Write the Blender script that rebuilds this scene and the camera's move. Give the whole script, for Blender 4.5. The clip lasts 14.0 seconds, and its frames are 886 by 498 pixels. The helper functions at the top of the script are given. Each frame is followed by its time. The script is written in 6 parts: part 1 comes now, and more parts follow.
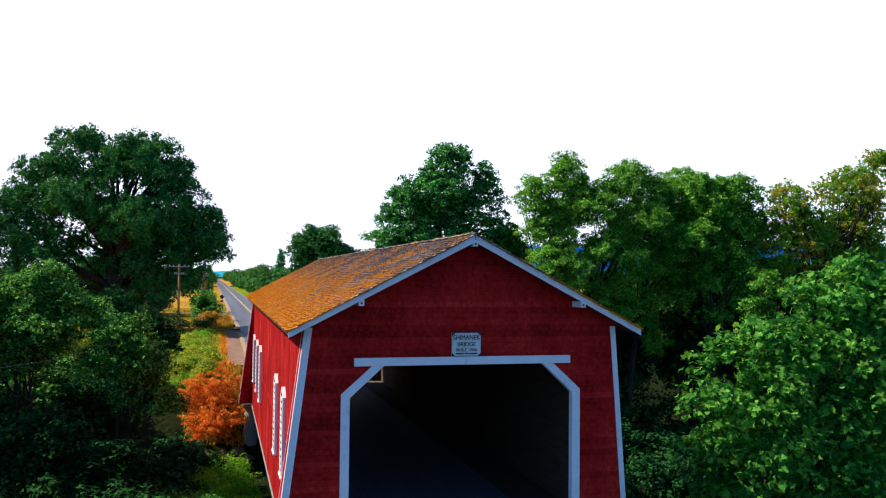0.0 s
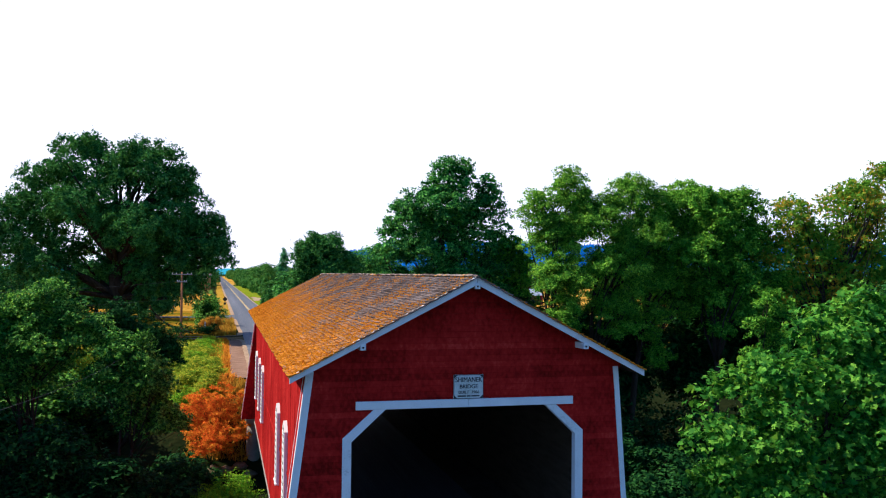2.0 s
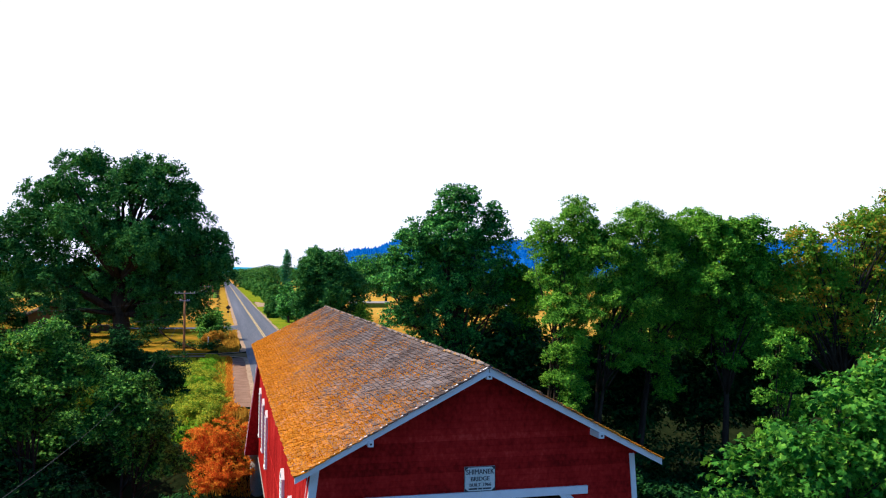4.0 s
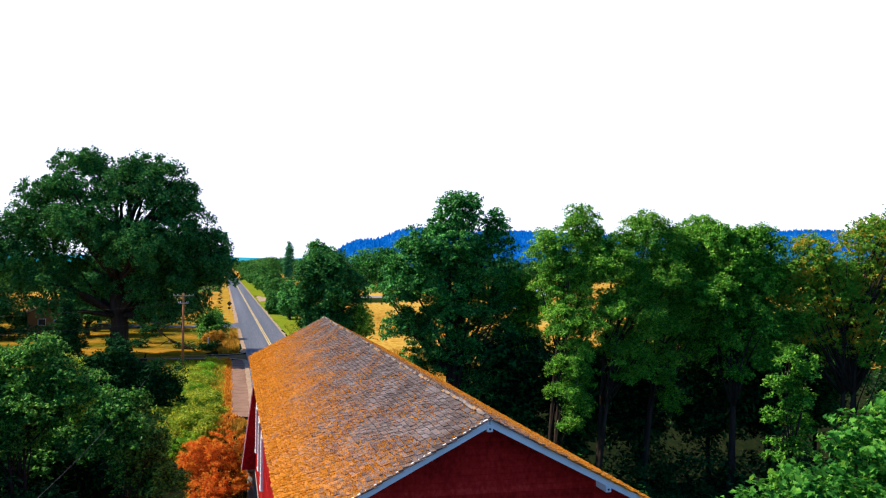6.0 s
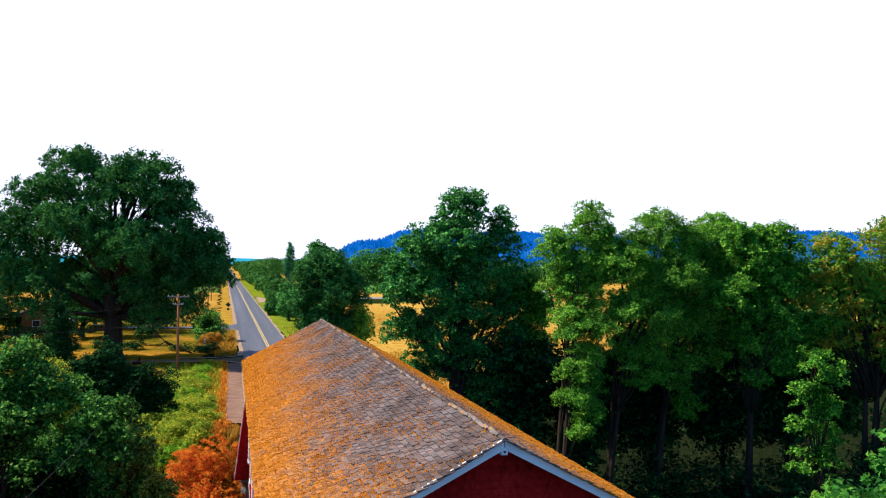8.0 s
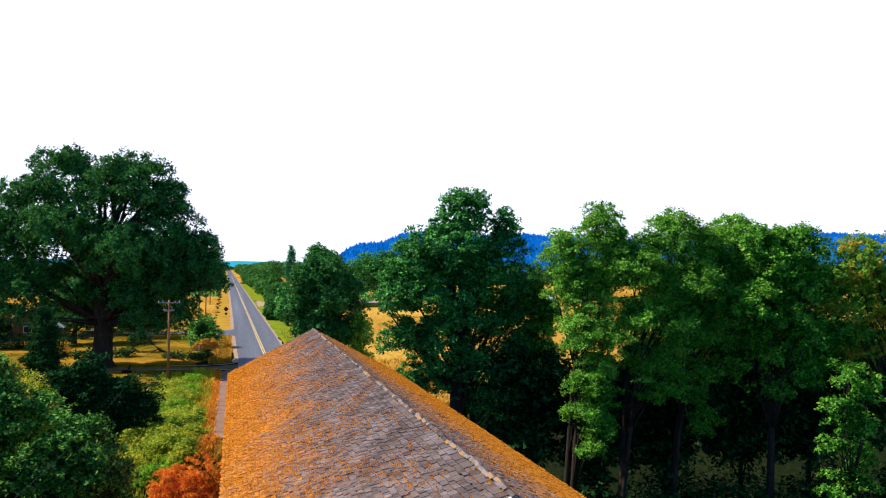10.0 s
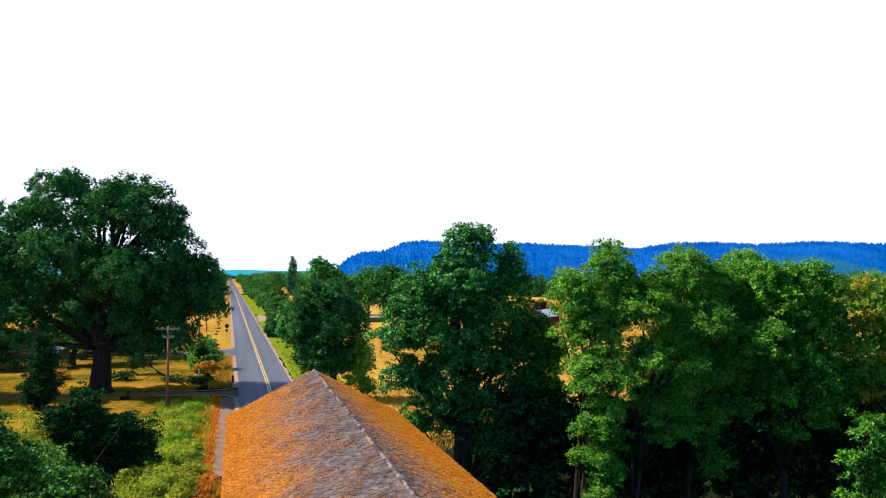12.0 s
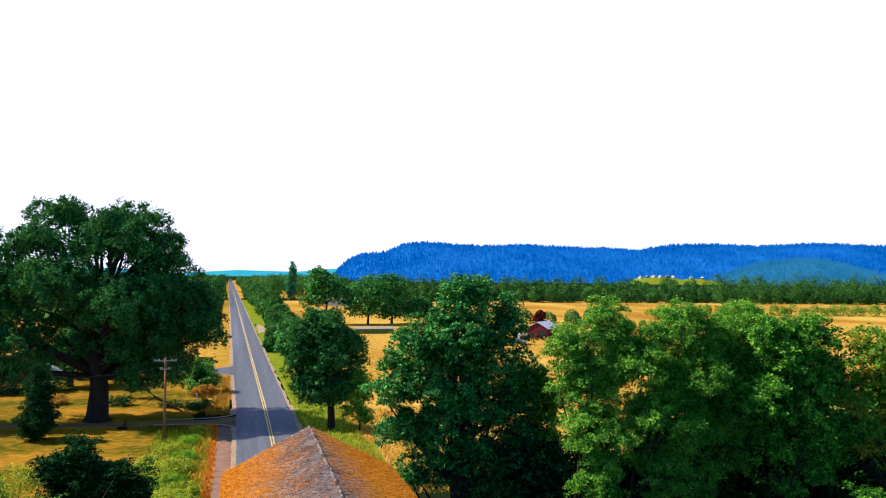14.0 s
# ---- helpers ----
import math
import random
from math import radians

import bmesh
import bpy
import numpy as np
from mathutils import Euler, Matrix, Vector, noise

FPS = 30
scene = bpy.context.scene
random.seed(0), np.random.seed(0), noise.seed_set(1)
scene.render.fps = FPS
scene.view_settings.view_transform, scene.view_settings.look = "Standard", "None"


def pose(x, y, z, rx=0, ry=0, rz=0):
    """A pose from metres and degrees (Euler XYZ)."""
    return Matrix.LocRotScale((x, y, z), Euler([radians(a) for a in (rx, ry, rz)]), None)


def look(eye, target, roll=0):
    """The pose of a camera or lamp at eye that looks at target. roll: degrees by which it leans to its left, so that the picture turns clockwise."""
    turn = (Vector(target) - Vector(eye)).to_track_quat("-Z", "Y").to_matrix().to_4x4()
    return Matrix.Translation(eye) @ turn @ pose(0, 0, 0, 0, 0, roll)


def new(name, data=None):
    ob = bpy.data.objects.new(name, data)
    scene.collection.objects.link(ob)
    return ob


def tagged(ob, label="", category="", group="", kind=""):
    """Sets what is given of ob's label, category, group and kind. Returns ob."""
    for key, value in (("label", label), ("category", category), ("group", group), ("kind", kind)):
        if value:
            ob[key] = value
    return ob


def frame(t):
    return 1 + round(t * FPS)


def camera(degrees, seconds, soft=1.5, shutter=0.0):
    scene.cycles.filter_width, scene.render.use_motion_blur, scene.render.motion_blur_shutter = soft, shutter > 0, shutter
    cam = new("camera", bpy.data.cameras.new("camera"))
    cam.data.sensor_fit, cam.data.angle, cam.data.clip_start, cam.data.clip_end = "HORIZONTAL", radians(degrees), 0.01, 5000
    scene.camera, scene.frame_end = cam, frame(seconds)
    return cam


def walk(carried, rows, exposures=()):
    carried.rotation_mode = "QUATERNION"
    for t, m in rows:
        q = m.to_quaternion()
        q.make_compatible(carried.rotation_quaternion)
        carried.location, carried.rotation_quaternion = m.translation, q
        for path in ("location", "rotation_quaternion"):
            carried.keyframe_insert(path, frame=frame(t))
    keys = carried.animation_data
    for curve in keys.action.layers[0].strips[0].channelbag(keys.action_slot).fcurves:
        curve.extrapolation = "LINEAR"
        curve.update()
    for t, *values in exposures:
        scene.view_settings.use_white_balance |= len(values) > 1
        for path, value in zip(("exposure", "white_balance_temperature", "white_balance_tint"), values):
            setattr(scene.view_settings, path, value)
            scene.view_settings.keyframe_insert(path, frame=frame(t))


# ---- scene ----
cam = camera(56.0, 14.0, soft=1.1)
EXPOSURE = 0.32
PATH = [
    (0, (-7.028, -22.893, 7.714), (-6.516, -20.961, 7.783), 0.6),
    (0.5, (-7.024, -22.91, 7.936), (-6.512, -20.978, 8.003), 0.6),
    (1, (-7.039, -22.93, 8.262), (-6.528, -20.998, 8.328), 0.5),
    (1.5, (-7.024, -22.9, 8.621), (-6.516, -20.967, 8.685), 0.5),
    (2, (-6.989, -22.814, 9.016), (-6.484, -20.88, 9.078), 0.6),
    (2.5, (-7.011, -22.656, 9.428), (-6.507, -20.721, 9.48), 0.7),
    (3, (-7.026, -22.268, 9.934), (-6.525, -20.333, 9.984), 0.5),
    (3.5, (-7.035, -22.095, 10.765), (-6.535, -20.159, 10.824), 0.5),
    (6, (-6.581, -20.776, 13.01), (-6.089, -18.838, 13.043), 0.6),
    (6.5, (-6.48, -20.166, 12.994), (-5.988, -18.228, 13.029), 0.6),
    (7, (-6.35, -19.506, 12.945), (-5.859, -17.567, 12.981), 0.6),
    (7.5, (-6.193, -18.731, 12.935), (-5.703, -16.792, 12.971), 0.6),
    (8, (-5.996, -17.937, 12.921), (-5.507, -15.998, 12.956), 0.6),
    (10.5, (-4.848, -13.799, 13.27), (-4.366, -11.859, 13.317), 0.5),
    (11, (-4.837, -13.466, 13.553), (-4.355, -11.526, 13.611), 0.6),
    (11.5, (-4.828, -13.27, 14.209), (-4.347, -11.33, 14.27), 0.5),
    (12, (-4.845, -13.173, 15.057), (-4.365, -11.232, 15.118), 0.5),
    (12.5, (-4.826, -13.045, 16.067), (-4.346, -11.104, 16.126), 0.4),
    (13, (-4.74, -13.128, 17.098), (-4.262, -11.187, 17.157), 0.6),
    (13.5, (-4.646, -13.055, 18.121), (-4.166, -11.114, 18.182), 0.5),
    (14, (-4.595, -13.084, 18.588), (-4.116, -11.144, 18.649), 0.6),
]
walk(cam, [(t, look(eye, target, roll)) for t, eye, target, roll in PATH], exposures=((0, EXPOSURE, 4650, 10), (14, EXPOSURE, 4650, 10)))

# ---- light ----
SUN_AZ, SUN_EL = 72.0, 46.0  # degrees from +y towards -x, and above the horizon
world = bpy.data.worlds.new("sky")
scene.world = world
world.use_nodes = True
wn = world.node_tree.nodes
sky = wn.new("ShaderNodeTexSky")
sky.sky_type, sky.sun_disc = "NISHITA", False
sky.sun_elevation, sky.sun_rotation = radians(SUN_EL), radians(360 - SUN_AZ)
sky.air_density, sky.dust_density, sky.ozone_density = 1.0, 0.3, 3.0
wn["Background"].inputs[1].default_value = 0.098
# bright white summer haze over the horizon on the sunward side, thinning into blue overhead and behind
coord, axis = wn.new("ShaderNodeTexCoord"), wn.new("ShaderNodeSeparateXYZ")
world.node_tree.links.new(coord.outputs["Generated"], axis.inputs[0])


def sky_range(out, lo, hi):
    r = wn.new("ShaderNodeMapRange")
    r.interpolation_type = "SMOOTHSTEP"
    r.inputs[1].default_value, r.inputs[2].default_value = lo, hi
    world.node_tree.links.new(out, r.inputs[0])
    return r.outputs[0]


ahead, low = sky_range(axis.outputs[1], 0.30, 0.66), sky_range(axis.outputs[2], 0.50, 0.34)
veil, haze = wn.new("ShaderNodeMath"), wn.new("ShaderNodeMix")
veil.operation = "MULTIPLY"
haze.data_type = "RGBA"
world.node_tree.links.new(ahead, veil.inputs[0])
world.node_tree.links.new(low, veil.inputs[1])
world.node_tree.links.new(veil.outputs[0], haze.inputs["Factor"])
world.node_tree.links.new(sky.outputs[0], haze.inputs["A"])
haze.inputs["B"].default_value = (11.5, 9.5, 8.0, 1)
world.node_tree.links.new(haze.outputs["Result"], wn["Background"].inputs[0])

sun_data = bpy.data.lights.new("sun", "SUN")
sun_data.energy, sun_data.angle, sun_data.color = 5.8, radians(0.5), (1.0, 0.72, 0.38)
sun = new("sun", sun_data)
a, e = radians(SUN_AZ), radians(SUN_EL)
sun.matrix_world = look((-math.sin(a) * math.cos(e) * 90, math.cos(a) * math.cos(e) * 90, math.sin(e) * 90), (0, 0, 0))


# ---- materials ----
def material(name, stops, scale=4.0, rough=0.8, metal=0.0, fine=40.0, bump=0.3, depth=0.02, stretch=(1, 1, 1), leaf=0.0, island=0.0, spec=0.3):
    """Colours run over a coarse and a fine noise in world space; stops are (place, colour)."""
    m = bpy.data.materials.new(name)
    m.use_nodes = True
    nt = m.node_tree
    n, link = nt.nodes, nt.links.new
    bsdf = n["Principled BSDF"]
    geo = n.new("ShaderNodeNewGeometry")
    mp = n.new("ShaderNodeMapping")
    mp.inputs["Scale"].default_value = stretch
    link(geo.outputs["Position"], mp.inputs["Vector"])
    big, small = n.new("ShaderNodeTexNoise"), n.new("ShaderNodeTexNoise")
    big.inputs["Scale"].default_value, small.inputs["Scale"].default_value = scale, fine
    big.inputs["Detail"].default_value, small.inputs["Detail"].default_value = 4, 3
    link(mp.outputs[0], big.inputs["Vector"])
    link(mp.outputs[0], small.inputs["Vector"])
    mix = n.new("ShaderNodeMath")
    mix.operation = "MULTIPLY_ADD"
    link(small.outputs[0], mix.inputs[0])
    mix.inputs[1].default_value = 0.45
    half = n.new("ShaderNodeMath")
    half.operation = "MULTIPLY"
    half.inputs[1].default_value = 0.55
    link(big.outputs[0], half.inputs[0])
    link(half.outputs[0], mix.inputs[2])
    value = mix.outputs[0]
    if island:
        info = n.new("ShaderNodeObjectInfo")
        add = n.new("ShaderNodeMath")
        add.operation = "ADD"
        link(geo.outputs["Random Per Island"], add.inputs[0])
        link(info.outputs["Random"], add.inputs[1])
        fr = n.new("ShaderNodeMath")
        fr.operation = "FRACT"
        link(add.outputs[0], fr.inputs[0])
        k = n.new("ShaderNodeMath")
        k.operation = "MULTIPLY_ADD"
        link(fr.outputs[0], k.inputs[0])
        k.inputs[1].default_value = island
        sub = n.new("ShaderNodeMath")
        sub.operation = "SUBTRACT"
        link(value, sub.inputs[0])
        sub.inputs[1].default_value = island / 2
        link(sub.outputs[0], k.inputs[2])
        value = k.outputs[0]
    ramp = n.new("ShaderNodeValToRGB")
    while len(ramp.color_ramp.elements) < len(stops):
        ramp.color_ramp.elements.new(0.5)
    for el, (p, c) in zip(ramp.color_ramp.elements, stops):
        el.position, el.color = p, (*c, 1)
    link(value, ramp.inputs[0])
    link(ramp.outputs[0], bsdf.inputs["Base Color"])
    bsdf.inputs["Roughness"].default_value, bsdf.inputs["Metallic"].default_value = rough, metal
    bsdf.inputs["Specular IOR Level"].default_value = spec
    if bump:
        b = n.new("ShaderNodeBump")
        b.inputs["Strength"].default_value, b.inputs["Distance"].default_value = bump, depth
        link(mix.outputs[0], b.inputs["Height"])
        link(b.outputs[0], bsdf.inputs["Normal"])
    if leaf:
        tr, ms = n.new("ShaderNodeBsdfTranslucent"), n.new("ShaderNodeMixShader")
        warm = n.new("ShaderNodeVectorMath")  # light that comes through a leaf is yellower than light off it
        warm.operation = "MULTIPLY"
        warm.inputs[1].default_value = (1.30, 1.08, 0.65)
        link(ramp.outputs[0], warm.inputs[0])
        link(warm.outputs[0], tr.inputs[0])
        ms.inputs[0].default_value = leaf
        link(bsdf.outputs[0], ms.inputs[1])
        link(tr.outputs[0], ms.inputs[2])
        link(ms.outputs[0], n["Material Output"].inputs["Surface"])
    return m


def leafy(name, dark, mid, light, scale=0.5, leaf=0.3, rough=0.6, spec=0.02):
    return material(name, ((0.25, dark), (0.5, mid), (0.75, light)), scale=scale, fine=6, rough=rough, bump=0, leaf=leaf, island=0.5, spec=spec)


CREEK = leafy("creek_maple_leaf", (0.042, 0.128, 0.012), (0.127, 0.334, 0.023), (0.356, 0.653, 0.042), leaf=0.34)
OAK = leafy("oak_leaf", (0.023, 0.085, 0.022), (0.061, 0.188, 0.039), (0.136, 0.345, 0.064), leaf=0.24)
MAPLE = leafy("maple_leaf", (0.018, 0.080, 0.020), (0.060, 0.225, 0.036), (0.250, 0.600, 0.090), leaf=0.26, spec=0.08)
ASH = leafy("ash_leaf", (0.049, 0.147, 0.017), (0.170, 0.402, 0.029), (0.399, 0.688, 0.049), leaf=0.4)
BIGLEAF = leafy("bigleaf_maple_leaf", (0.031, 0.120, 0.014), (0.095, 0.290, 0.026), (0.292, 0.580, 0.045), leaf=0.36, spec=0.06)
TURNING = material("turning_leaf", ((0.30, (0.075, 0.205, 0.014)), (0.52, (0.190, 0.400, 0.024)), (0.60, (0.50, 0.400, 0.026)), (0.70, (0.78, 0.330, 0.016))), scale=0.42, fine=3, rough=0.6, bump=0, leaf=0.38, island=0.16, spec=0.02)
SHRUB = leafy("shrub_leaf", (0.018, 0.070, 0.012), (0.076, 0.240, 0.030), (0.360, 0.690, 0.090), leaf=0.36, spec=0.06)
# dark evergreen leaf, also used where ravine foliage should look shaded
CONIFER_AND_SHADE = leafy("conifer_and_shade_leaf", (0.007, 0.032, 0.009), (0.019, 0.069, 0.017), (0.053, 0.147, 0.027), leaf=0.10)
WEED = leafy("weed_leaf", (0.136, 0.264, 0.011), (0.343, 0.472, 0.018), (0.800, 0.715, 0.025), leaf=0.36)
BRIGHT = leafy("bright_bush_leaf", (0.106, 0.277, 0.007), (0.228, 0.496, 0.011), (0.486, 0.680, 0.015), leaf=0.44)
ORANGE = leafy("dry_bush_leaf", (0.521, 0.111, 0.004), (0.772, 0.253, 0.007), (0.800, 0.473, 0.015), scale=1.2, leaf=0.4)
ORANGE_STRAW = leafy("orange_straw", (0.50, 0.19, 0.008), (0.74, 0.33, 0.014), (0.82, 0.48, 0.030), leaf=0.42)
STRAW = leafy("straw_grass", (0.36, 0.19, 0.016), (0.54, 0.33, 0.028), (0.66, 0.47, 0.050), leaf=0.36)
BURGUNDY = leafy("burgundy_leaf", (0.05, 0.010, 0.012), (0.09, 0.018, 0.018), (0.14, 0.03, 0.02))
FAR_WOOD = leafy("far_wood_leaf", (0.024, 0.086, 0.014), (0.061, 0.172, 0.026), (0.129, 0.279, 0.044), leaf=0.25, scale=0.03)
# poplar leaf made paler and bluer to stand for aerial haze
POPLAR = leafy("haze_paled_poplar_leaf", (0.060, 0.200, 0.085), (0.105, 0.310, 0.125), (0.160, 0.410, 0.150), leaf=0.35, scale=0.05)
BARK = material("bark", ((0.3, (0.020, 0.016, 0.012)), (0.7, (0.075, 0.058, 0.042))), scale=3, fine=25, stretch=(1, 1, 0.2), rough=0.9, bump=0.8, depth=0.05, spec=0.0)
RED = material("red_board_paint", ((0.30, (0.13, 0.007, 0.006)), (0.46, (0.30, 0.013, 0.011)), (0.58, (0.40, 0.020, 0.016)), (0.74, (0.56, 0.050, 0.036))), spec=0.0, scale=0.7, fine=11, rough=0.8, bump=0.4, depth=0.012, stretch=(1, 1, 0.7), island=0.16)
WHITE = material("white_painted_wood", ((0.22, (0.46, 0.46, 0.45)), (0.40, (0.80, 0.81, 0.81)), (0.7, (0.88, 0.89, 0.90))), scale=2.5, fine=30, rough=0.55, bump=0.25, depth=0.006, island=0.1)
DEAD_BARK = material("dead_dark_bark", ((0.3, (0.012, 0.010, 0.008)), (0.7, (0.035, 0.028, 0.022))), scale=4, fine=20, rough=0.95, bump=0.5, spec=0.0)
DARK_WOOD = material("old_inner_wood", ((0.3, (0.05, 0.035, 0.025)), (0.7, (0.14, 0.10, 0.07))), scale=1.5, fine=20, stretch=(4, 0.6, 4), rough=0.85, bump=0.4, island=0.3, spec=0.0)
DECK = material("deck_planks", ((0.3, (0.07, 0.06, 0.05)), (0.7, (0.16, 0.14, 0.115))), scale=1.5, fine=20, stretch=(0.6, 4, 4), rough=0.85, bump=0.4, island=0.3, spec=0.0)
CONCRETE = material("weathered_concrete", ((0.3, (0.20, 0.19, 0.175)), (0.7, (0.38, 0.37, 0.345))), scale=1.2, fine=18, rough=0.85, bump=0.35, spec=0.0)
ASPHALT = material("grey_asphalt", ((0.32, (0.070, 0.076, 0.098)), (0.52, (0.110, 0.117, 0.147)), (0.68, (0.175, 0.180, 0.212))), scale=0.35, fine=9, stretch=(1.5, 0.02, 1), rough=0.8, bump=0.15)
GRAVEL = material("tan_gravel", ((0.3, (0.29, 0.20, 0.12)), (0.7, (0.54, 0.40, 0.27))), scale=0.8, fine=12, rough=0.95, bump=0.6, depth=0.04, spec=0.0)
PALE_GRAVEL = material("pale_packed_gravel", ((0.3, (0.30, 0.20, 0.125)), (0.7, (0.54, 0.39, 0.26))), scale=0.8, fine=10, rough=0.95, bump=0.4, depth=0.03, spec=0.0)
BROWN_APRON = material("brown_gravel_apron", ((0.3, (0.195, 0.111, 0.072)), (0.7, (0.377, 0.240, 0.169))), scale=0.9, fine=10, rough=0.9, bump=0.5, depth=0.04, spec=0.0)
TRACK = material("worn_dirt_track", ((0.3, (0.13, 0.10, 0.045)), (0.7, (0.27, 0.19, 0.09))), scale=0.5, fine=5, rough=0.95, bump=0.5, depth=0.05, spec=0.0)
YELLOW = material("yellow_road_paint", ((0.3, (0.52, 0.36, 0.08)), (0.6, (0.76, 0.55, 0.16))), scale=1.5, fine=15, rough=0.7, bump=0.1)
# soil colour lowered to near black so the ravine floor looks shaded
SOIL = material("shade_dark_soil_and_grass", ((0.25, (0.010, 0.013, 0.006)), (0.5, (0.018, 0.026, 0.009)), (0.75, (0.042, 0.044, 0.015))), scale=0.12, fine=2.5, rough=0.95, bump=0.8, depth=0.25, spec=0.0)
LAWN = material("dry_lawn", ((0.39, (0.055, 0.080, 0.004)), (0.48, (0.17, 0.122, 0.005)), (0.62, (0.44, 0.215, 0.012))), scale=0.13, fine=2.2, stretch=(0.5, 1, 1), rough=0.95, bump=0.7, depth=0.12, spec=0.0)
VERGE = material("green_verge_grass", ((0.3, (0.085, 0.17, 0.004)), (0.5, (0.20, 0.25, 0.006)), (0.75, (0.38, 0.30, 0.012))), scale=0.25, fine=4, rough=0.95, bump=0.7, depth=0.12, spec=0.0)
WHEAT = material("golden_stubble_field", ((0.38, (0.28, 0.135, 0.010)), (0.5, (0.48, 0.27, 0.028)), (0.62, (0.62, 0.41, 0.065))), scale=0.03, fine=1.2, stretch=(1, 0.35, 1), rough=0.95, bump=0.6, depth=0.15, spec=0.0)
STRAW_GROUND = material("dry_straw_ground", ((0.3, (0.28, 0.15, 0.012)), (0.5, (0.42, 0.25, 0.02)), (0.7, (0.50, 0.34, 0.04))), scale=0.3, fine=5, rough=0.95, bump=0.6, depth=0.1, spec=0.0)
CROP = material("green_crop_field", ((0.3, (0.08, 0.16, 0.02)), (0.7, (0.16, 0.24, 0.035))), scale=0.03, fine=1.0, rough=0.95, bump=0.5, depth=0.15, spec=0.0)
POLE = material("brown_pole_wood", ((0.3, (0.22, 0.095, 0.04)), (0.7, (0.42, 0.21, 0.10))), scale=3, fine=25, stretch=(1, 1, 0.15), rough=0.85, bump=0.4, spec=0.0)
GREY_WOOD = material("grey_crossarm_wood", ((0.3, (0.24, 0.22, 0.20)), (0.7, (0.42, 0.39, 0.36))), scale=3, fine=25, rough=0.8, bump=0.3)
CERAMIC = material("insulator_glaze", ((0.3, (0.5, 0.5, 0.5)), (0.7, (0.62, 0.62, 0.62))), rough=0.2, bump=0)
WIRE = material("weathered_wire", ((0.3, (0.06, 0.06, 0.062)), (0.7, (0.11, 0.11, 0.112))), rough=0.7, metal=0.0, bump=0, spec=0.1)
METAL_ROOF = material("grey_metal_roof", ((0.3, (0.42, 0.45, 0.49)), (0.7, (0.60, 0.63, 0.67))), scale=0.6, rough=0.45, metal=0.2, bump=0.1)
BARN_RED = material("barn_red", ((0.3, (0.11, 0.014, 0.022)), (0.7, (0.19, 0.028, 0.036))), scale=0.6, fine=8, rough=0.7, bump=0.2, spec=0.0)
DARK = material("dark_void_paint", ((0.3, (0.015, 0.015, 0.017)), (0.7, (0.035, 0.035, 0.038))), rough=0.5, bump=0)
# the blue of these hill colours is painted distance haze
HILL_WOOD = material("haze_tinted_wooded_hill", ((0.3, (0.016, 0.085, 0.27)), (0.5, (0.028, 0.125, 0.38)), (0.7, (0.046, 0.175, 0.46))), scale=0.006, fine=0.05, rough=1.0, bump=0, spec=0.0, island=0.2)
TEAL_HILL = material("haze_tinted_low_hill", ((0.25, (0.030, 0.12, 0.22)), (0.5, (0.045, 0.165, 0.27)), (0.75, (0.065, 0.20, 0.30))), scale=0.006, fine=0.05, rough=1.0, bump=0, spec=0.0, island=0.2)
PALE_HILL = material("haze_tinted_far_hill", ((0.3, (0.07, 0.34, 0.42)), (0.7, (0.10, 0.42, 0.50))), scale=0.003, fine=0.02, rough=1.0, bump=0, spec=0.0)
# tan lowered in colour to make the house look shaded
HOUSE_TAN = material("shade_dimmed_tan_paint", ((0.3, (0.20, 0.11, 0.04)), (0.7, (0.28, 0.16, 0.06))), scale=0.8, rough=0.8, bump=0.1, spec=0.0)
PALE_WALL = material("pale_siding", ((0.3, (0.52, 0.53, 0.52)), (0.7, (0.68, 0.69, 0.68))), scale=0.8, rough=0.7, bump=0.1)
BLACK_PAINT = material("sign_black_paint", ((0.3, (0.02, 0.025, 0.03)), (0.7, (0.05, 0.055, 0.06))), rough=0.6, bump=0)
GLASS_DARK = material("dark_window_glass", ((0.3, (0.02, 0.025, 0.03)), (0.7, (0.04, 0.05, 0.06))), rough=0.08, bump=0, spec=0.6)
RUBBER = material("black_rubber", ((0.3, (0.02, 0.02, 0.02)), (0.7, (0.04, 0.04, 0.04))), rough=0.8, bump=0)


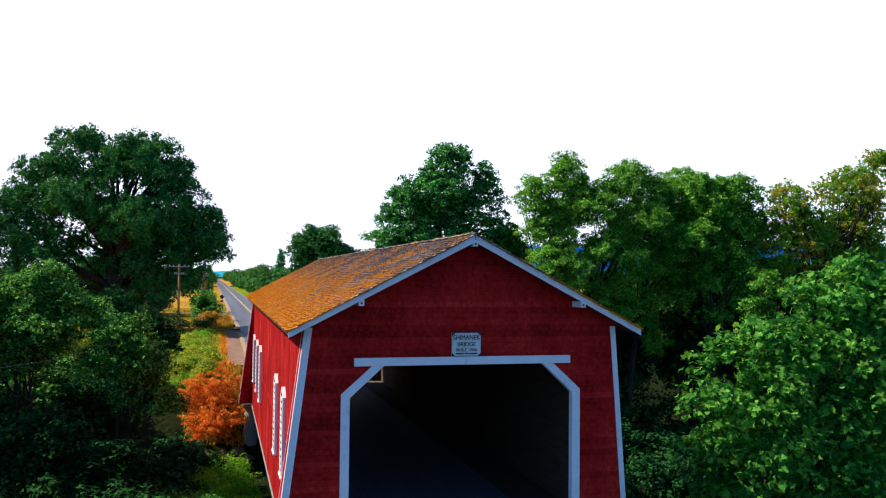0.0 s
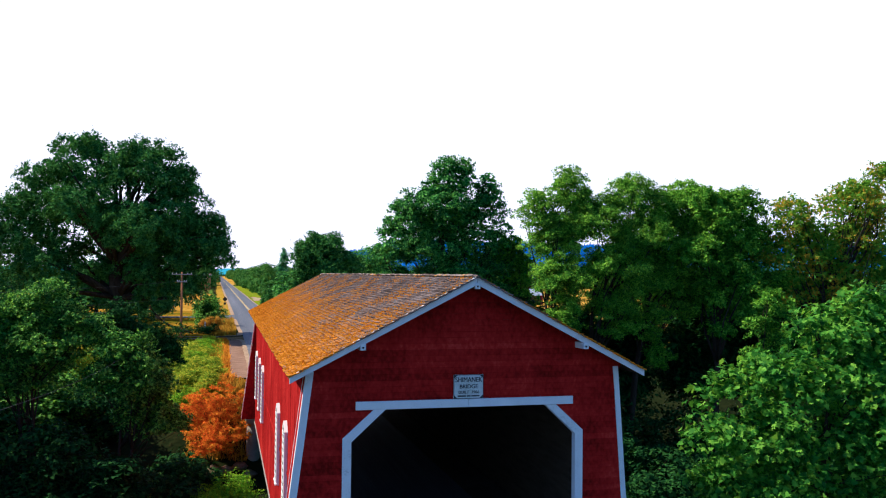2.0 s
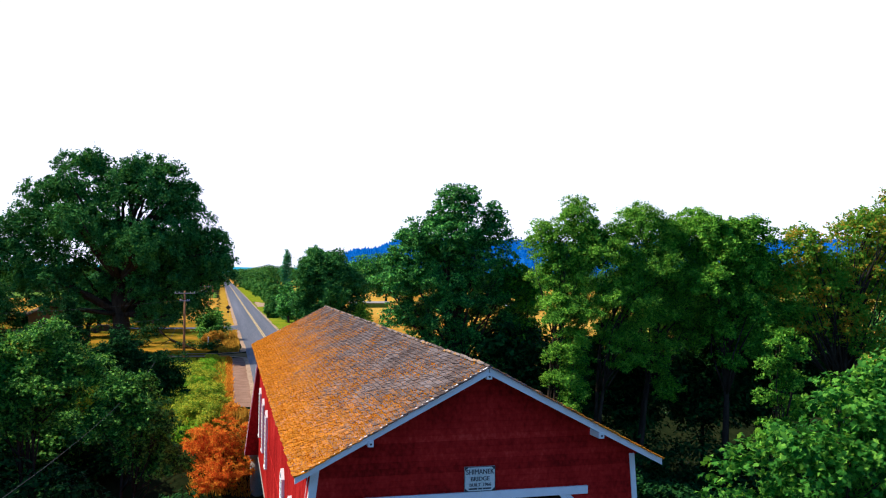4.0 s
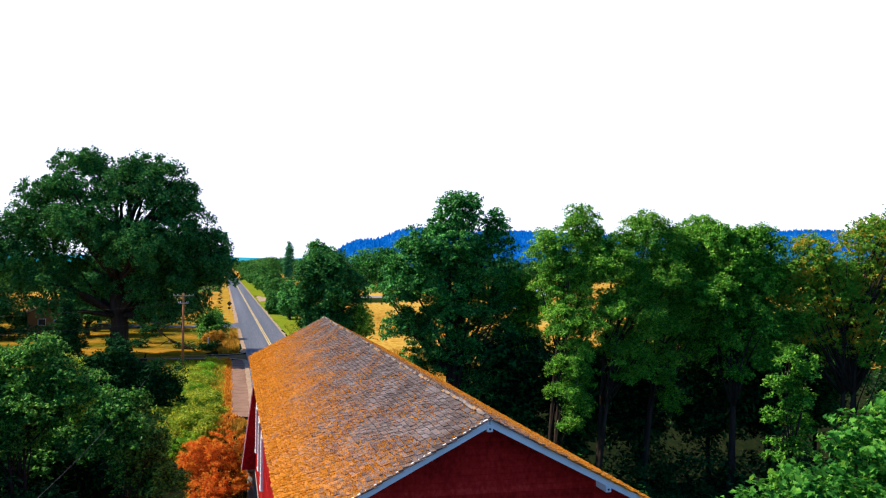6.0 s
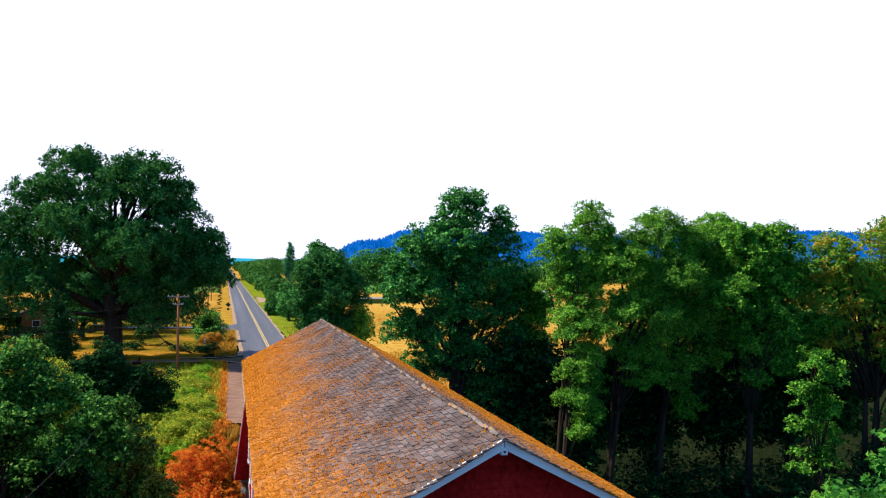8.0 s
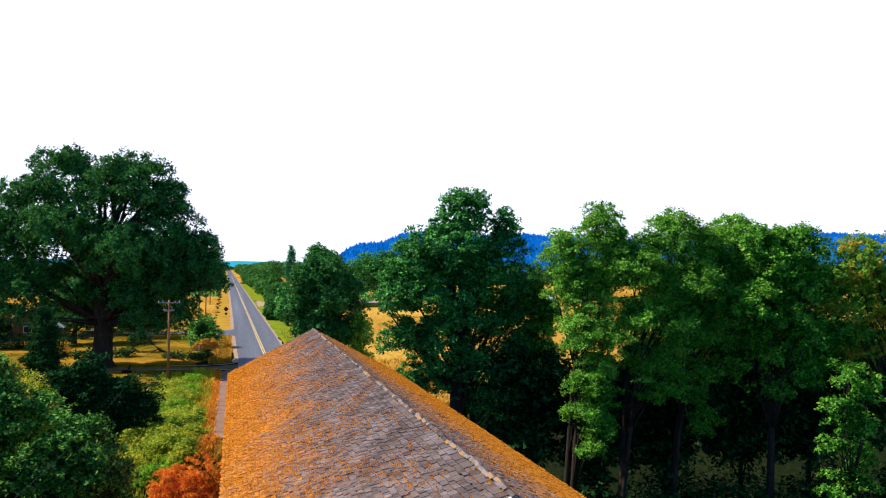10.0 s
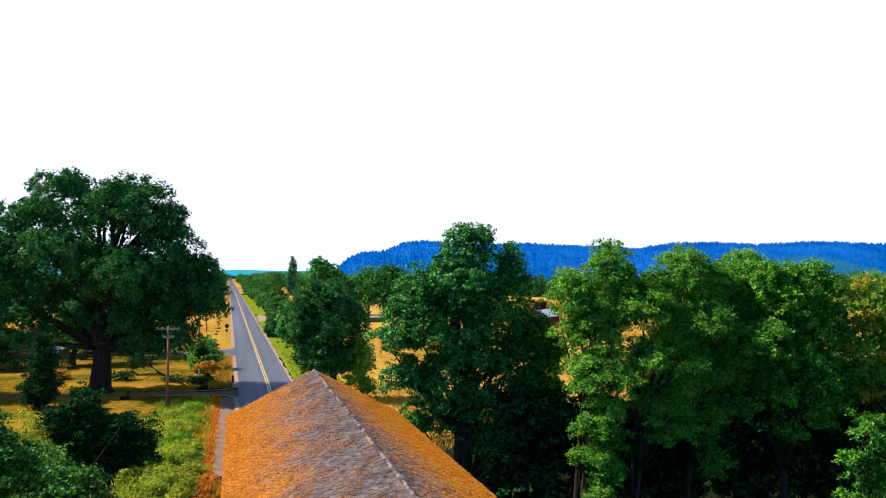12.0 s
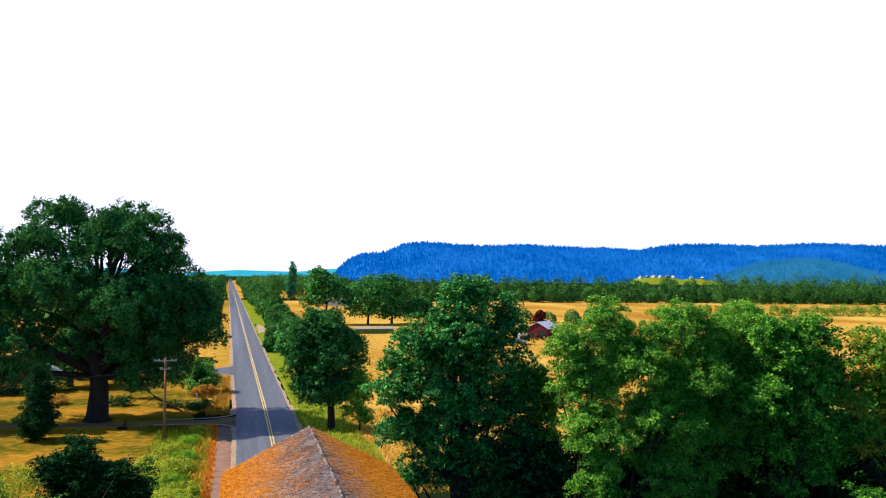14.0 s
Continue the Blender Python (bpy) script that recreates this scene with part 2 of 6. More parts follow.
def shingle_material():
    """Weathered grey-brown cedar with orange lichen that gathers towards the eaves and the far end."""
    m = material("lichened_cedar_shingle", ((0.12, (0.030, 0.022, 0.020)), (0.40, (0.105, 0.080, 0.074)), (0.62, (0.190, 0.155, 0.150)), (0.90, (0.36, 0.32, 0.33))), scale=1.0, fine=34, rough=0.9, bump=0.7, depth=0.03, island=0.24, spec=0.0)
    nt = m.node_tree
    n, link = nt.nodes, nt.links.new
    bsdf, geo = n["Principled BSDF"], [q for q in n if q.type == "NEW_GEOMETRY"][0]
    ramp = [q for q in n if q.type == "VALTORGB"][0]
    sep = n.new("ShaderNodeSeparateXYZ")
    link(geo.outputs["Position"], sep.inputs[0])
    down = n.new("ShaderNodeMapRange")
    down.inputs[1].default_value, down.inputs[2].default_value, down.inputs[3].default_value, down.inputs[4].default_value = 8.9, 6.4, -0.36, 0.17
    link(sep.outputs[2], down.inputs[0])
    along = n.new("ShaderNodeMapRange")
    along.inputs[1].default_value, along.inputs[2].default_value, along.inputs[3].default_value, along.inputs[4].default_value = 12, 39, -0.04, 0.12
    link(sep.outputs[1], along.inputs[0])
    right = n.new("ShaderNodeMapRange")
    right.inputs[1].default_value, right.inputs[2].default_value, right.inputs[3].default_value, right.inputs[4].default_value = 0.0, 0.3, 0.0, 0.20
    link(sep.outputs[0], right.inputs[0])
    total = None
    noises = []
    for sc, w in ((0.42, 0.34), (3.5, 0.58), (24, 1.30)):
        t = n.new("ShaderNodeTexNoise")
        t.inputs["Scale"].default_value, t.inputs["Detail"].default_value = sc, 3
        link(geo.outputs["Position"], t.inputs["Vector"])
        k = n.new("ShaderNodeMath")
        k.operation = "MULTIPLY"
        k.inputs[1].default_value = w
        link(t.outputs[0], k.inputs[0])
        noises.append(k.outputs[0])
    for o in noises + [down.outputs[0], along.outputs[0], right.outputs[0]]:
        if total is None:
            total = o
            continue
        add = n.new("ShaderNodeMath")
        add.operation = "ADD"
        link(total, add.inputs[0])
        link(o, add.inputs[1])
        total = add.outputs[0]
    mask = n.new("ShaderNodeMapRange")
    mask.inputs[1].default_value, mask.inputs[2].default_value = 1.02, 1.18
    mask.inputs[4].default_value = 0.93
    link(total, mask.inputs[0])
    lichen = n.new("ShaderNodeValToRGB")
    for el, (p, c) in zip(lichen.color_ramp.elements, ((0.3, (0.26, 0.072, 0.001)), (0.7, (0.70, 0.265, 0.001)))):
        el.position, el.color = p, (*c, 1)
    link(noises[2], lichen.inputs[0])
    lichen.color_ramp.elements[0].position, lichen.color_ramp.elements[1].position = 0.42, 0.66
    frac = [q for q in n if q.type == "MATH" and q.operation == "FRACT"][0]
    shade = n.new("ShaderNodeMapRange")
    shade.inputs[3].default_value, shade.inputs[4].default_value = 0.62, 1.0
    link(frac.outputs[0], shade.inputs[0])
    tone = n.new("ShaderNodeVectorMath")
    tone.operation = "SCALE"
    link(lichen.outputs[0], tone.inputs[0])
    link(shade.outputs[0], tone.inputs["Scale"])
    mx = n.new("ShaderNodeMix")
    mx.data_type = "RGBA"
    link(mask.outputs[0], mx.inputs["Factor"])
    link(ramp.outputs[0], mx.inputs["A"])
    link(tone.outputs[0], mx.inputs["B"])
    link(mx.outputs["Result"], bsdf.inputs["Base Color"])
    return m


SHINGLE = shingle_material()


# ---- mesh helpers ----
def mesh_of(name, verts, faces, mats):
    me = bpy.data.meshes.new(name)
    me.from_pydata([tuple(v) for v in verts], [], faces)
    for m in mats if isinstance(mats, (list, tuple)) else [mats]:
        me.materials.append(m)
    me.update()
    return me


def quads_mesh(name, pts, per, mat):
    """One face per run of `per` points; quick for very many faces."""
    pts = np.ascontiguousarray(pts, dtype=np.float32).reshape(-1, 3)
    nf = len(pts) // per
    me = bpy.data.meshes.new(name)
    me.vertices.add(len(pts))
    me.vertices.foreach_set("co", pts.ravel())
    me.loops.add(nf * per)
    me.loops.foreach_set("vertex_index", np.arange(nf * per, dtype=np.int32))
    me.polygons.add(nf)
    me.polygons.foreach_set("loop_start", np.arange(0, nf * per, per, dtype=np.int32))
    me.polygons.foreach_set("loop_total", np.full(nf, per, dtype=np.int32))
    me.materials.append(mat)
    me.update(calc_edges=True)
    me.validate()
    return me


def child(name, me, parent, label="", at=None):
    ob = new(name, me)
    if parent is not None:
        ob.parent = parent
    if at is not None:
        ob.matrix_basis = at if isinstance(at, Matrix) else Matrix.Translation(at)
    return tagged(ob, label)


def part(name, bm, mat, parent=None, label="", at=None):
    me = bpy.data.meshes.new(name)
    bm.to_mesh(me)
    bm.free()
    me.materials.append(mat)
    return child(name, me, parent, label, at)


def box(x0, x1, y0, y1, z0, z1, bevel=0.0, bm=None):
    bm = bm or bmesh.new()
    r = bmesh.ops.create_cube(bm, size=1.0)
    for v in r["verts"]:
        v.co = Vector((x0 + (v.co.x + 0.5) * (x1 - x0), y0 + (v.co.y + 0.5) * (y1 - y0), z0 + (v.co.z + 0.5) * (z1 - z0)))
    if bevel:
        bmesh.ops.bevel(bm, geom=list({e for v in r["verts"] for e in v.link_edges}), offset=bevel, segments=1, affect="EDGES")
    return bm


def prism(points, y0, y1, axis="y", bm=None):
    """A polygon of (x, z) points pulled along y, or of (y, z) along x, or (x, y) along z."""
    bm = bm or bmesh.new()
    put = {"y": lambda p, d: (p[0], d, p[1]), "x": lambda p, d: (d, p[0], p[1]), "z": lambda p, d: (p[0], p[1], d)}[axis]
    a = [bm.verts.new(put(p, y0)) for p in points]
    b = [bm.verts.new(put(p, y1)) for p in points]
    bm.faces.new(a)
    bm.faces.new(b[::-1])
    for i in range(len(points)):
        j = (i + 1) % len(points)
        bm.faces.new((a[j], a[i], b[i], b[j]))
    bmesh.ops.recalc_face_normals(bm, faces=bm.faces[:])
    return bm


def tube(path, radii, sides=8, bm=None):
    """A tapered tube through points."""
    bm = bm or bmesh.new()
    rings = []
    for i, p in enumerate(path):
        p = Vector(p)
        d = (Vector(path[min(i + 1, len(path) - 1)]) - Vector(path[max(i - 1, 0)])).normalized()
        u = d.orthogonal().normalized() if abs(d.z) < 0.95 else Vector((1, 0, 0))
        u = (u - d * u.dot(d)).normalized()
        v = d.cross(u)
        rings.append([bm.verts.new(p + (u * math.cos(k * math.tau / sides) + v * math.sin(k * math.tau / sides)) * radii[i]) for k in range(sides)])
    for a, b in zip(rings, rings[1:]):
        for k in range(sides):
            f = bm.faces.new((a[k], a[(k + 1) % sides], b[(k + 1) % sides], b[k]))
            f.smooth = True
    bm.faces.new(rings[0][::-1])
    bm.faces.new(rings[-1])
    return bm


def empty(name, x, y, z, label, category, group="", kind=""):
    ob = new(name)
    ob.empty_display_size = 0.2
    ob.location = (x, y, z)
    return tagged(ob, label, category, group, kind)


# ---- ground ----
def smooth(a, b, v):
    t = np.clip((np.asarray(v, float) - a) / (b - a), 0, 1)
    return t * t * (3 - 2 * t)


def ground_height(x, y):
    """Flat valley floor with the creek's ravine across it; the road stands on low banks beside it."""
    x, y = np.asarray(x, float), np.asarray(y, float)
    bend = 5 * np.sin((x + 12) / 38) - 5 * np.sin(12 / 38)
    near = smooth(0, 13, y - bend)
    steep = 1 - smooth(9, 18, np.abs(x))
    far = 1 - smooth(34 + 3 * steep, 57 - 8 * steep, y - bend)
    cut = np.minimum(near, far)
    lump = 0.25 * np.sin(x * 0.31 + y * 0.17) * np.sin(y * 0.23 - x * 0.11)
    side = smooth(7, 13, np.abs(x))
    return -6.2 * cut + lump * side * cut


def spread(lo, hi, fine_lo, fine_hi, step):
    inner = np.arange(fine_lo, fine_hi + step / 2, step)
    out = [fine_hi]
    while out[-1] < hi:
        out.append(out[-1] + max(step, (out[-1] - fine_hi) * 0.35 + step))
    low = [fine_lo]
    while low[-1] > lo:
        low.append(low[-1] - max(step, (fine_lo - low[-1]) * 0.35 + step))
    return np.concatenate([low[:0:-1], inner, out[1:]])


def sheet(name, xs, ys, lift, mat):
    X, Y = np.meshgrid(xs, ys)
    Z = ground_height(X, Y) + lift
    nx, ny = len(xs), len(ys)
    verts = np.stack([X, Y, Z], -1).reshape(-1, 3)
    faces = [(j * nx + i, j * nx + i + 1, (j + 1) * nx + i + 1, (j + 1) * nx + i) for j in range(ny - 1) for i in range(nx - 1)]
    me = mesh_of(name, verts, faces, mat)
    me.polygons.foreach_set("use_smooth", np.ones(len(faces), bool))
    return me


ground = tagged(new("ground", sheet("ground", spread(-4500, 4500, -70, 80, 1.5), spread(-1500, 4800, -40, 130, 1.5), 0.0, SOIL)), "soil and grass of a creek valley, colour darkened for the ravine's shade", "ground", kind="structure")


def patch(name, outline, lift, mat, label, wobble=0.6, category="ground"):
    """A flat sheet of ground cover with an uneven edge, just over the ground."""
    rng = random.Random(len(outline) + int(abs(outline[0][0]) * 10))
    pts = []
    for (x0, y0), (x1, y1) in zip(outline, outline[1:] + outline[:1]):
        n = max(1, min(60, int(math.dist((x0, y0), (x1, y1)) / 2.5)))
        for k in range(n):
            pts.append((x0 + (x1 - x0) * k / n + rng.uniform(-wobble, wobble), y0 + (y1 - y0) * k / n + rng.uniform(-wobble, wobble)))
    bm = bmesh.new()
    vs = [bm.verts.new((x, y, lift)) for x, y in pts]
    f = bm.faces.new(vs)
    bmesh.ops.triangulate(bm, faces=[f])
    bmesh.ops.recalc_face_normals(bm, faces=bm.faces[:])
    for f in bm.faces:
        if f.normal.z < 0:
            f.normal_flip()
    return tagged(part(name, bm, mat), label, category, kind="structure")


def road_x(y):
    return -0.72 - max(0.0, y - 95) * 0.0098


def strip(name, y0, y1, off0, off1, z, mat, label, step=12.0, category="road", ragged=0.0):
    """A band that follows the road between two offsets from its middle."""
    rng = random.Random(int(y0) + int(off0 * 10))
    n = max(2, int((y1 - y0) / step))
    verts, faces = [], []
    for i in range(n + 1):
        y = y0 + (y1 - y0) * i / n
        c = road_x(y)
        verts += [(c + off0 + rng.uniform(-ragged, ragged), y, z), (c + off1 + rng.uniform(-ragged, ragged), y, z)]
        if i:
            k = 2 * i
            faces.append((k - 2, k - 1, k + 1, k))
    return tagged(new(name, mesh_of(name, verts, faces, mat)), label, category, kind="structure")


patch("lawn", [(-9.0, 70), (-12, 61), (-24, 56), (-60, 54), (-95, 110), (-95, 190), (-14, 190), (-9, 120)], 0.10, LAWN, "dry yellowing lawn round the big oak", 1.0)
patch("field_right", [(9, 62), (60, 70), (150, 62), (620, 230), (900, 300), (880, 480), (420, 530), (60, 570), (24, 545), (7, 200)], 0.11, WHEAT, "golden mown grain field beside the road", 1.2)
patch("far_field", [(-60, 600), (60, 600), (80, 2000), (-90, 2000)], 0.13, WHEAT, "pale fields far along the road", 2.0)
patch("field_left", [(-9, 175), (-120, 200), (-160, 330), (-11, 330)], 0.14, WHEAT, "straw coloured field beyond the lawn", 1.0)
patch("crop_field", [(-12, 330), (-140, 330), (-160, 420), (-13, 420)], 0.16, CROP, "green crop field far along the road", 1.0)
strip("verge_right", 52, 560, 3.6, 10.5, 0.16, VERGE, "green grass verge along the road", 6, "verge", 0.5)
strip("verge_left", 112, 560, -7.2, -4.0, 0.15, STRAW_GROUND, "dry straw-coloured grass verge", 3, "verge", 0.7)
strip("gravel_shoulder_right", 44, 2400, 3.2, 3.85, 0.20, GRAVEL, "pale tan gravel road shoulder", 2.5, "shoulder", 0.22)
strip("gravel_shoulder_left", 99, 2400, -4.25, -3.3, 0.20, GRAVEL, "pale tan gravel road shoulder", 2.5, "shoulder", 0.22)
patch("gravel_apron", [(-4.2, 50), (-6.6, 51), (-6.7, 62), (-6.9, 80), (-7.4, 90), (-4.0, 92)], 0.10, BROWN_APRON, "brown gravel apron beside the bridge approach", 0.3)
strip("road", -90, 2400, -3.65, 3.35, 0.24, ASPHALT, "grey two-lane asphalt road running straight away", 10, "road", 0.05)
for off in (-0.01, 0.28):
    strip("centre_line", 41, 900, off, off + 0.15, 0.246, YELLOW, "double yellow centre line paint", 20, "road marking")
patch("gravel_pull_off", [(2.0, 246), (5.4, 252), (5.8, 275), (2.2, 292)], 0.21, GRAVEL, "pale gravel pull-off beside the road", 0.5, "shoulder")


def edging(points, width, label):
    """A pale ribbon of packed gravel that follows a curved kerb line."""
    rng = random.Random(len(points) * 7)
    line = []
    for k in range(len(points) - 1):
        p0, p1, p2, p3 = (Vector(points[max(0, min(len(points) - 1, k + o))]) for o in (-1, 0, 1, 2))
        n = max(3, min(40, int((p2 - p1).length / 1.2)))
        for q in range(n):
            t = q / n
            line.append(p1 * 2 * 0.5 + (p2 - p0) * 0.5 * t + (p0 * 2 - p1 * 5 + p2 * 4 - p3) * 0.5 * t * t + (p1 * 3 - p0 - p2 * 3 + p3) * 0.5 * t ** 3)
    line.append(Vector(points[-1]))
    bm = bmesh.new()
    last = None
    for k, p in enumerate(line):
        d = (line[min(k + 1, len(line) - 1)] - line[max(k - 1, 0)]).normalized()
        side = Vector((-d.y, d.x)) * width * rng.uniform(0.38, 0.62)
        pair = [bm.verts.new((p.x + e * side.x, p.y + e * side.y, 0.252)) for e in (-1, 1)]
        if last:
            bm.faces.new((last[0], pair[0], pair[1], last[1]))
        last = pair
    bmesh.ops.recalc_face_normals(bm, faces=bm.faces[:])
    for f in bm.faces:
        if f.normal.z < 0:
            f.normal_flip()
    return tagged(part("gravel_edge", bm, PALE_GRAVEL), label, "road edge", kind="structure")


edging([(-4.6, 52), (-4.6, 70), (-4.65, 87), (-5.3, 90.4), (-8.5, 92.0), (-14, 92.4)], 0.5, "pale packed gravel edge curving into the driveway")
edging([(-13, 96.2), (-8.5, 96.0), (-5.3, 97.4), (-4.65, 101), (-4.85, 120), (-5.05, 137), (-5.8, 141.5), (-9.5, 145)], 0.55, "pale packed gravel edge between the driveways")
edging([(-10, 151), (-6.2, 154.5), (-5.4, 160), (-5.6, 190), (-6.1, 240), (-7.1, 340)], 0.7, "pale packed gravel edge beyond the far driveway")
patch("driveway", [(-4.0, 90.5), (-4.0, 98), (-8, 95.5), (-30, 96.5), (-60, 104), (-60, 101.5), (-30, 93.8), (-8, 92.6)], 0.115, TRACK, "narrow worn dirt driveway crossing the lawn", 0.25, "driveway")
patch("driveway_far", [(-4.2, 140), (-4.2, 158), (-9, 150), (-26, 151), (-26, 148), (-9, 146)], 0.225, ASPHALT, "short paved side driveway", 0.15, "driveway")


# ---- covered bridge ----
RIDGE_Z, EAVE_Z, EAVE_X, ROOF_L = 8.97, 6.25, 5.22, 40.0
WALL_X, FRONT_Y, BACK_Y, WALL_BOTTOM = 4.73, 0.60, 39.40, -1.55
PORTAL_DEPTH = 0.9
SLOPE = math.atan2(RIDGE_Z - EAVE_Z, EAVE_X)


def portal_half(z, s=-1):
    """Half width of the portal on one side; both sides flare towards the ground, the upstream one more."""
    return 4.755 + 0.121 * (6.2 - z) if s < 0 else 4.67 + 0.072 * (6.2 - z)


bridge = empty("covered_bridge", 0, 20, 0, "barn-red timber covered bridge with white trim and lichened shingle roof", "covered bridge")
bridge.location = (0, 0, 0)


def roof_z(x):
    return RIDGE_Z - abs(x) * math.tan(SLOPE)


OPEN_L, OPEN_R, KNEE_Z, TOP_L, TOP_R, TOP_Z = -3.48, 3.27, 4.32, -2.62, 2.42, 5.185


def opening_span(z):
    """The portal opening's sides at a height, or None above it."""
    if z >= TOP_Z:
        return None
    if z <= KNEE_Z:
        return OPEN_L, OPEN_R
    f = (z - KNEE_Z) / (TOP_Z - KNEE_Z)
    return OPEN_L + (TOP_L - OPEN_L) * f, OPEN_R + (TOP_R - OPEN_R) * f


def board(points, y_out, y_in, parent, name="board"):
    """A siding board with a slanted face: its lower edge stands proud of the joint above."""
    bm = bmesh.new()
    low = min(p[1] for p in points)
    high = max(p[1] for p in points)
    out = []
    for x, z in points:
        f = (z - low) / max(high - low, 1e-6)
        out.append(bm.verts.new((x, y_out + (0.003 * f) * (1 if y_in > y_out else -1), z)))
    back = [bm.verts.new((x, y_in, z)) for x, z in points]
    bm.faces.new(out)
    bm.faces.new(back[::-1])
    for i in range(len(points)):
        j = (i + 1) % len(points)
        bm.faces.new((out[j], out[i], back[i], back[j]))
    bmesh.ops.recalc_face_normals(bm, faces=bm.faces[:])
    return part(name, bm, RED, parent)


def portal(y_out, y_in):
    """One end wall: horizontal boards round the opening, on a dark backing, with flared returns."""
    wall = tagged(new("portal_wall"), "flared red board end wall with a tall opening")
    wall.parent = bridge
    pitch = 0.172
    z = -1.4
    while z < RIDGE_Z - 0.2:
        z1 = min(z + pitch - 0.005, RIDGE_Z - 0.12)
        cap0, cap1 = (RIDGE_Z - 0.13 - z) / math.tan(SLOPE), (RIDGE_Z - 0.13 - z1) / math.tan(SLOPE)
        al, bl, ar, br = (min(portal_half(h, q) if h < 6.2 else 99, c) for q in (-1, 1) for h, c in ((z, cap0), (z1, cap1)))
        so, s1 = opening_span(z), opening_span(z1)
        if so is None:
            board([(-al, z), (ar, z), (br, z1), (-bl, z1)], y_out, y_in, wall)
        else:
            s1 = s1 or (TOP_L, TOP_R)
            board([(-al, z), (so[0] - 0.02, z), (s1[0] - 0.02, z1), (-bl, z1)], y_out, y_in, wall)
            board([(so[1] + 0.02, z), (ar, z), (br, z1), (s1[1] + 0.02, z1)], y_out, y_in, wall)
        z += pitch
    # dark backing added behind the boards to block light through joints, open where the roadway passes
    b0, b1 = (y_in + 0.003, y_in + 0.03) if y_in > y_out else (y_in - 0.03, y_in - 0.003)
    ridge, eave, h0, h1 = RIDGE_Z - 0.16, 6.2, portal_half(-1.38) - 0.05, portal_half(-1.38, 1) - 0.05
    for pts in ([(-h0, -1.38), (OPEN_L - 0.05, -1.38), (OPEN_L - 0.05, KNEE_Z), (TOP_L - 0.05, TOP_Z + 0.02), (0, TOP_Z + 0.02), (0, ridge), (-4.66, eave + 0.25)], [(h1, -1.38), (OPEN_R + 0.05, -1.38), (OPEN_R + 0.05, KNEE_Z), (TOP_R + 0.05, TOP_Z + 0.02), (0, TOP_Z + 0.02), (0, ridge), (4.66, eave + 0.25)]):
        part("backing", prism(pts, b0, b1), DARK_WOOD, wall, "added dark backing that stops light between the siding boards")
    # returns on both sides, between end wall and side wall
    back = y_out + (PORTAL_DEPTH if y_in > y_out else -PORTAL_DEPTH)
    for s in (-1, 1):
        bm = prism([(s * portal_half(-1.42, s), -1.42), (s * (WALL_X - 0.09), -1.42), (s * (WALL_X - 0.09), 6.3), (s * portal_half(6.3, s) - s * 0.02, 6.3)], min(y_in, back) + (0.035 if y_in > y_out else 0), max(y_in, back) - (0 if y_in > y_out else 0.035))
        part("portal_return", bm, RED, wall)
        strip = [(s * (portal_half(h, s) + d - (0.02 if h > 6 else 0)), h) for h, d in ((-1.42, 0.0), (-1.42, 0.014), (6.28, 0.014), (6.28, 0.0))]
        part("return_trim", prism(strip, *sorted((back, back + (-0.05 if y_in > y_out else 0.05)))), WHITE, wall, "thin white edge strip")
        # white corner board
        w = 0.19 if s < 0 else 0.14
        front = y_out - 0.035 if y_in > y_out else y_out + 0.035
        bm = prism([(s * (portal_half(-1.42, s) + 0.02), -1.42), (s * (portal_half(-1.42, s) - w), -1.42), (s * (portal_half(6.28, s) - w), 6.28), (s * (portal_half(6.28, s) + 0.02), 6.28)], front, y_in + (0.06 if y_in > y_out else -0.06))
        part("corner_board", bm, WHITE, wall, "white painted corner board")
    # white trim round the opening
    f0, f1 = (y_out - 0.05, y_in + 0.12) if y_in > y_out else (y_out + 0.05, y_in - 0.12)
    for s, edge, top in ((-1, OPEN_L, TOP_L), (1, OPEN_R, TOP_R)):
        o = s * 0.25
        part("opening_post", prism([(edge, 0.0), (edge + o, 0.0), (edge + o, KNEE_Z + 0.08), (edge, KNEE_Z - 0.02)], f0, f1), WHITE, wall, "white painted post with worn paint")
        part("knee_brace", prism([(edge, KNEE_Z - 0.02), (edge + o, KNEE_Z + 0.08), (top + o * 0.95, TOP_Z - 0.003), (top - o * 0.4, TOP_Z - 0.003)], f0, f1), WHITE, wall, "white slanted corner trim")
    for xa, xb in ((-3.37, -0.08), (-0.074, 3.2)):
        part("lintel_board", box(xa, xb, min(f0, f1) - 0.012, max(f0, f1), TOP_Z, TOP_Z + 0.235, 0.01), WHITE, wall, "white lintel board over the opening")
    return wall


portal(FRONT_Y, FRONT_Y + 0.07)
portal(BACK_Y, BACK_Y - 0.07)

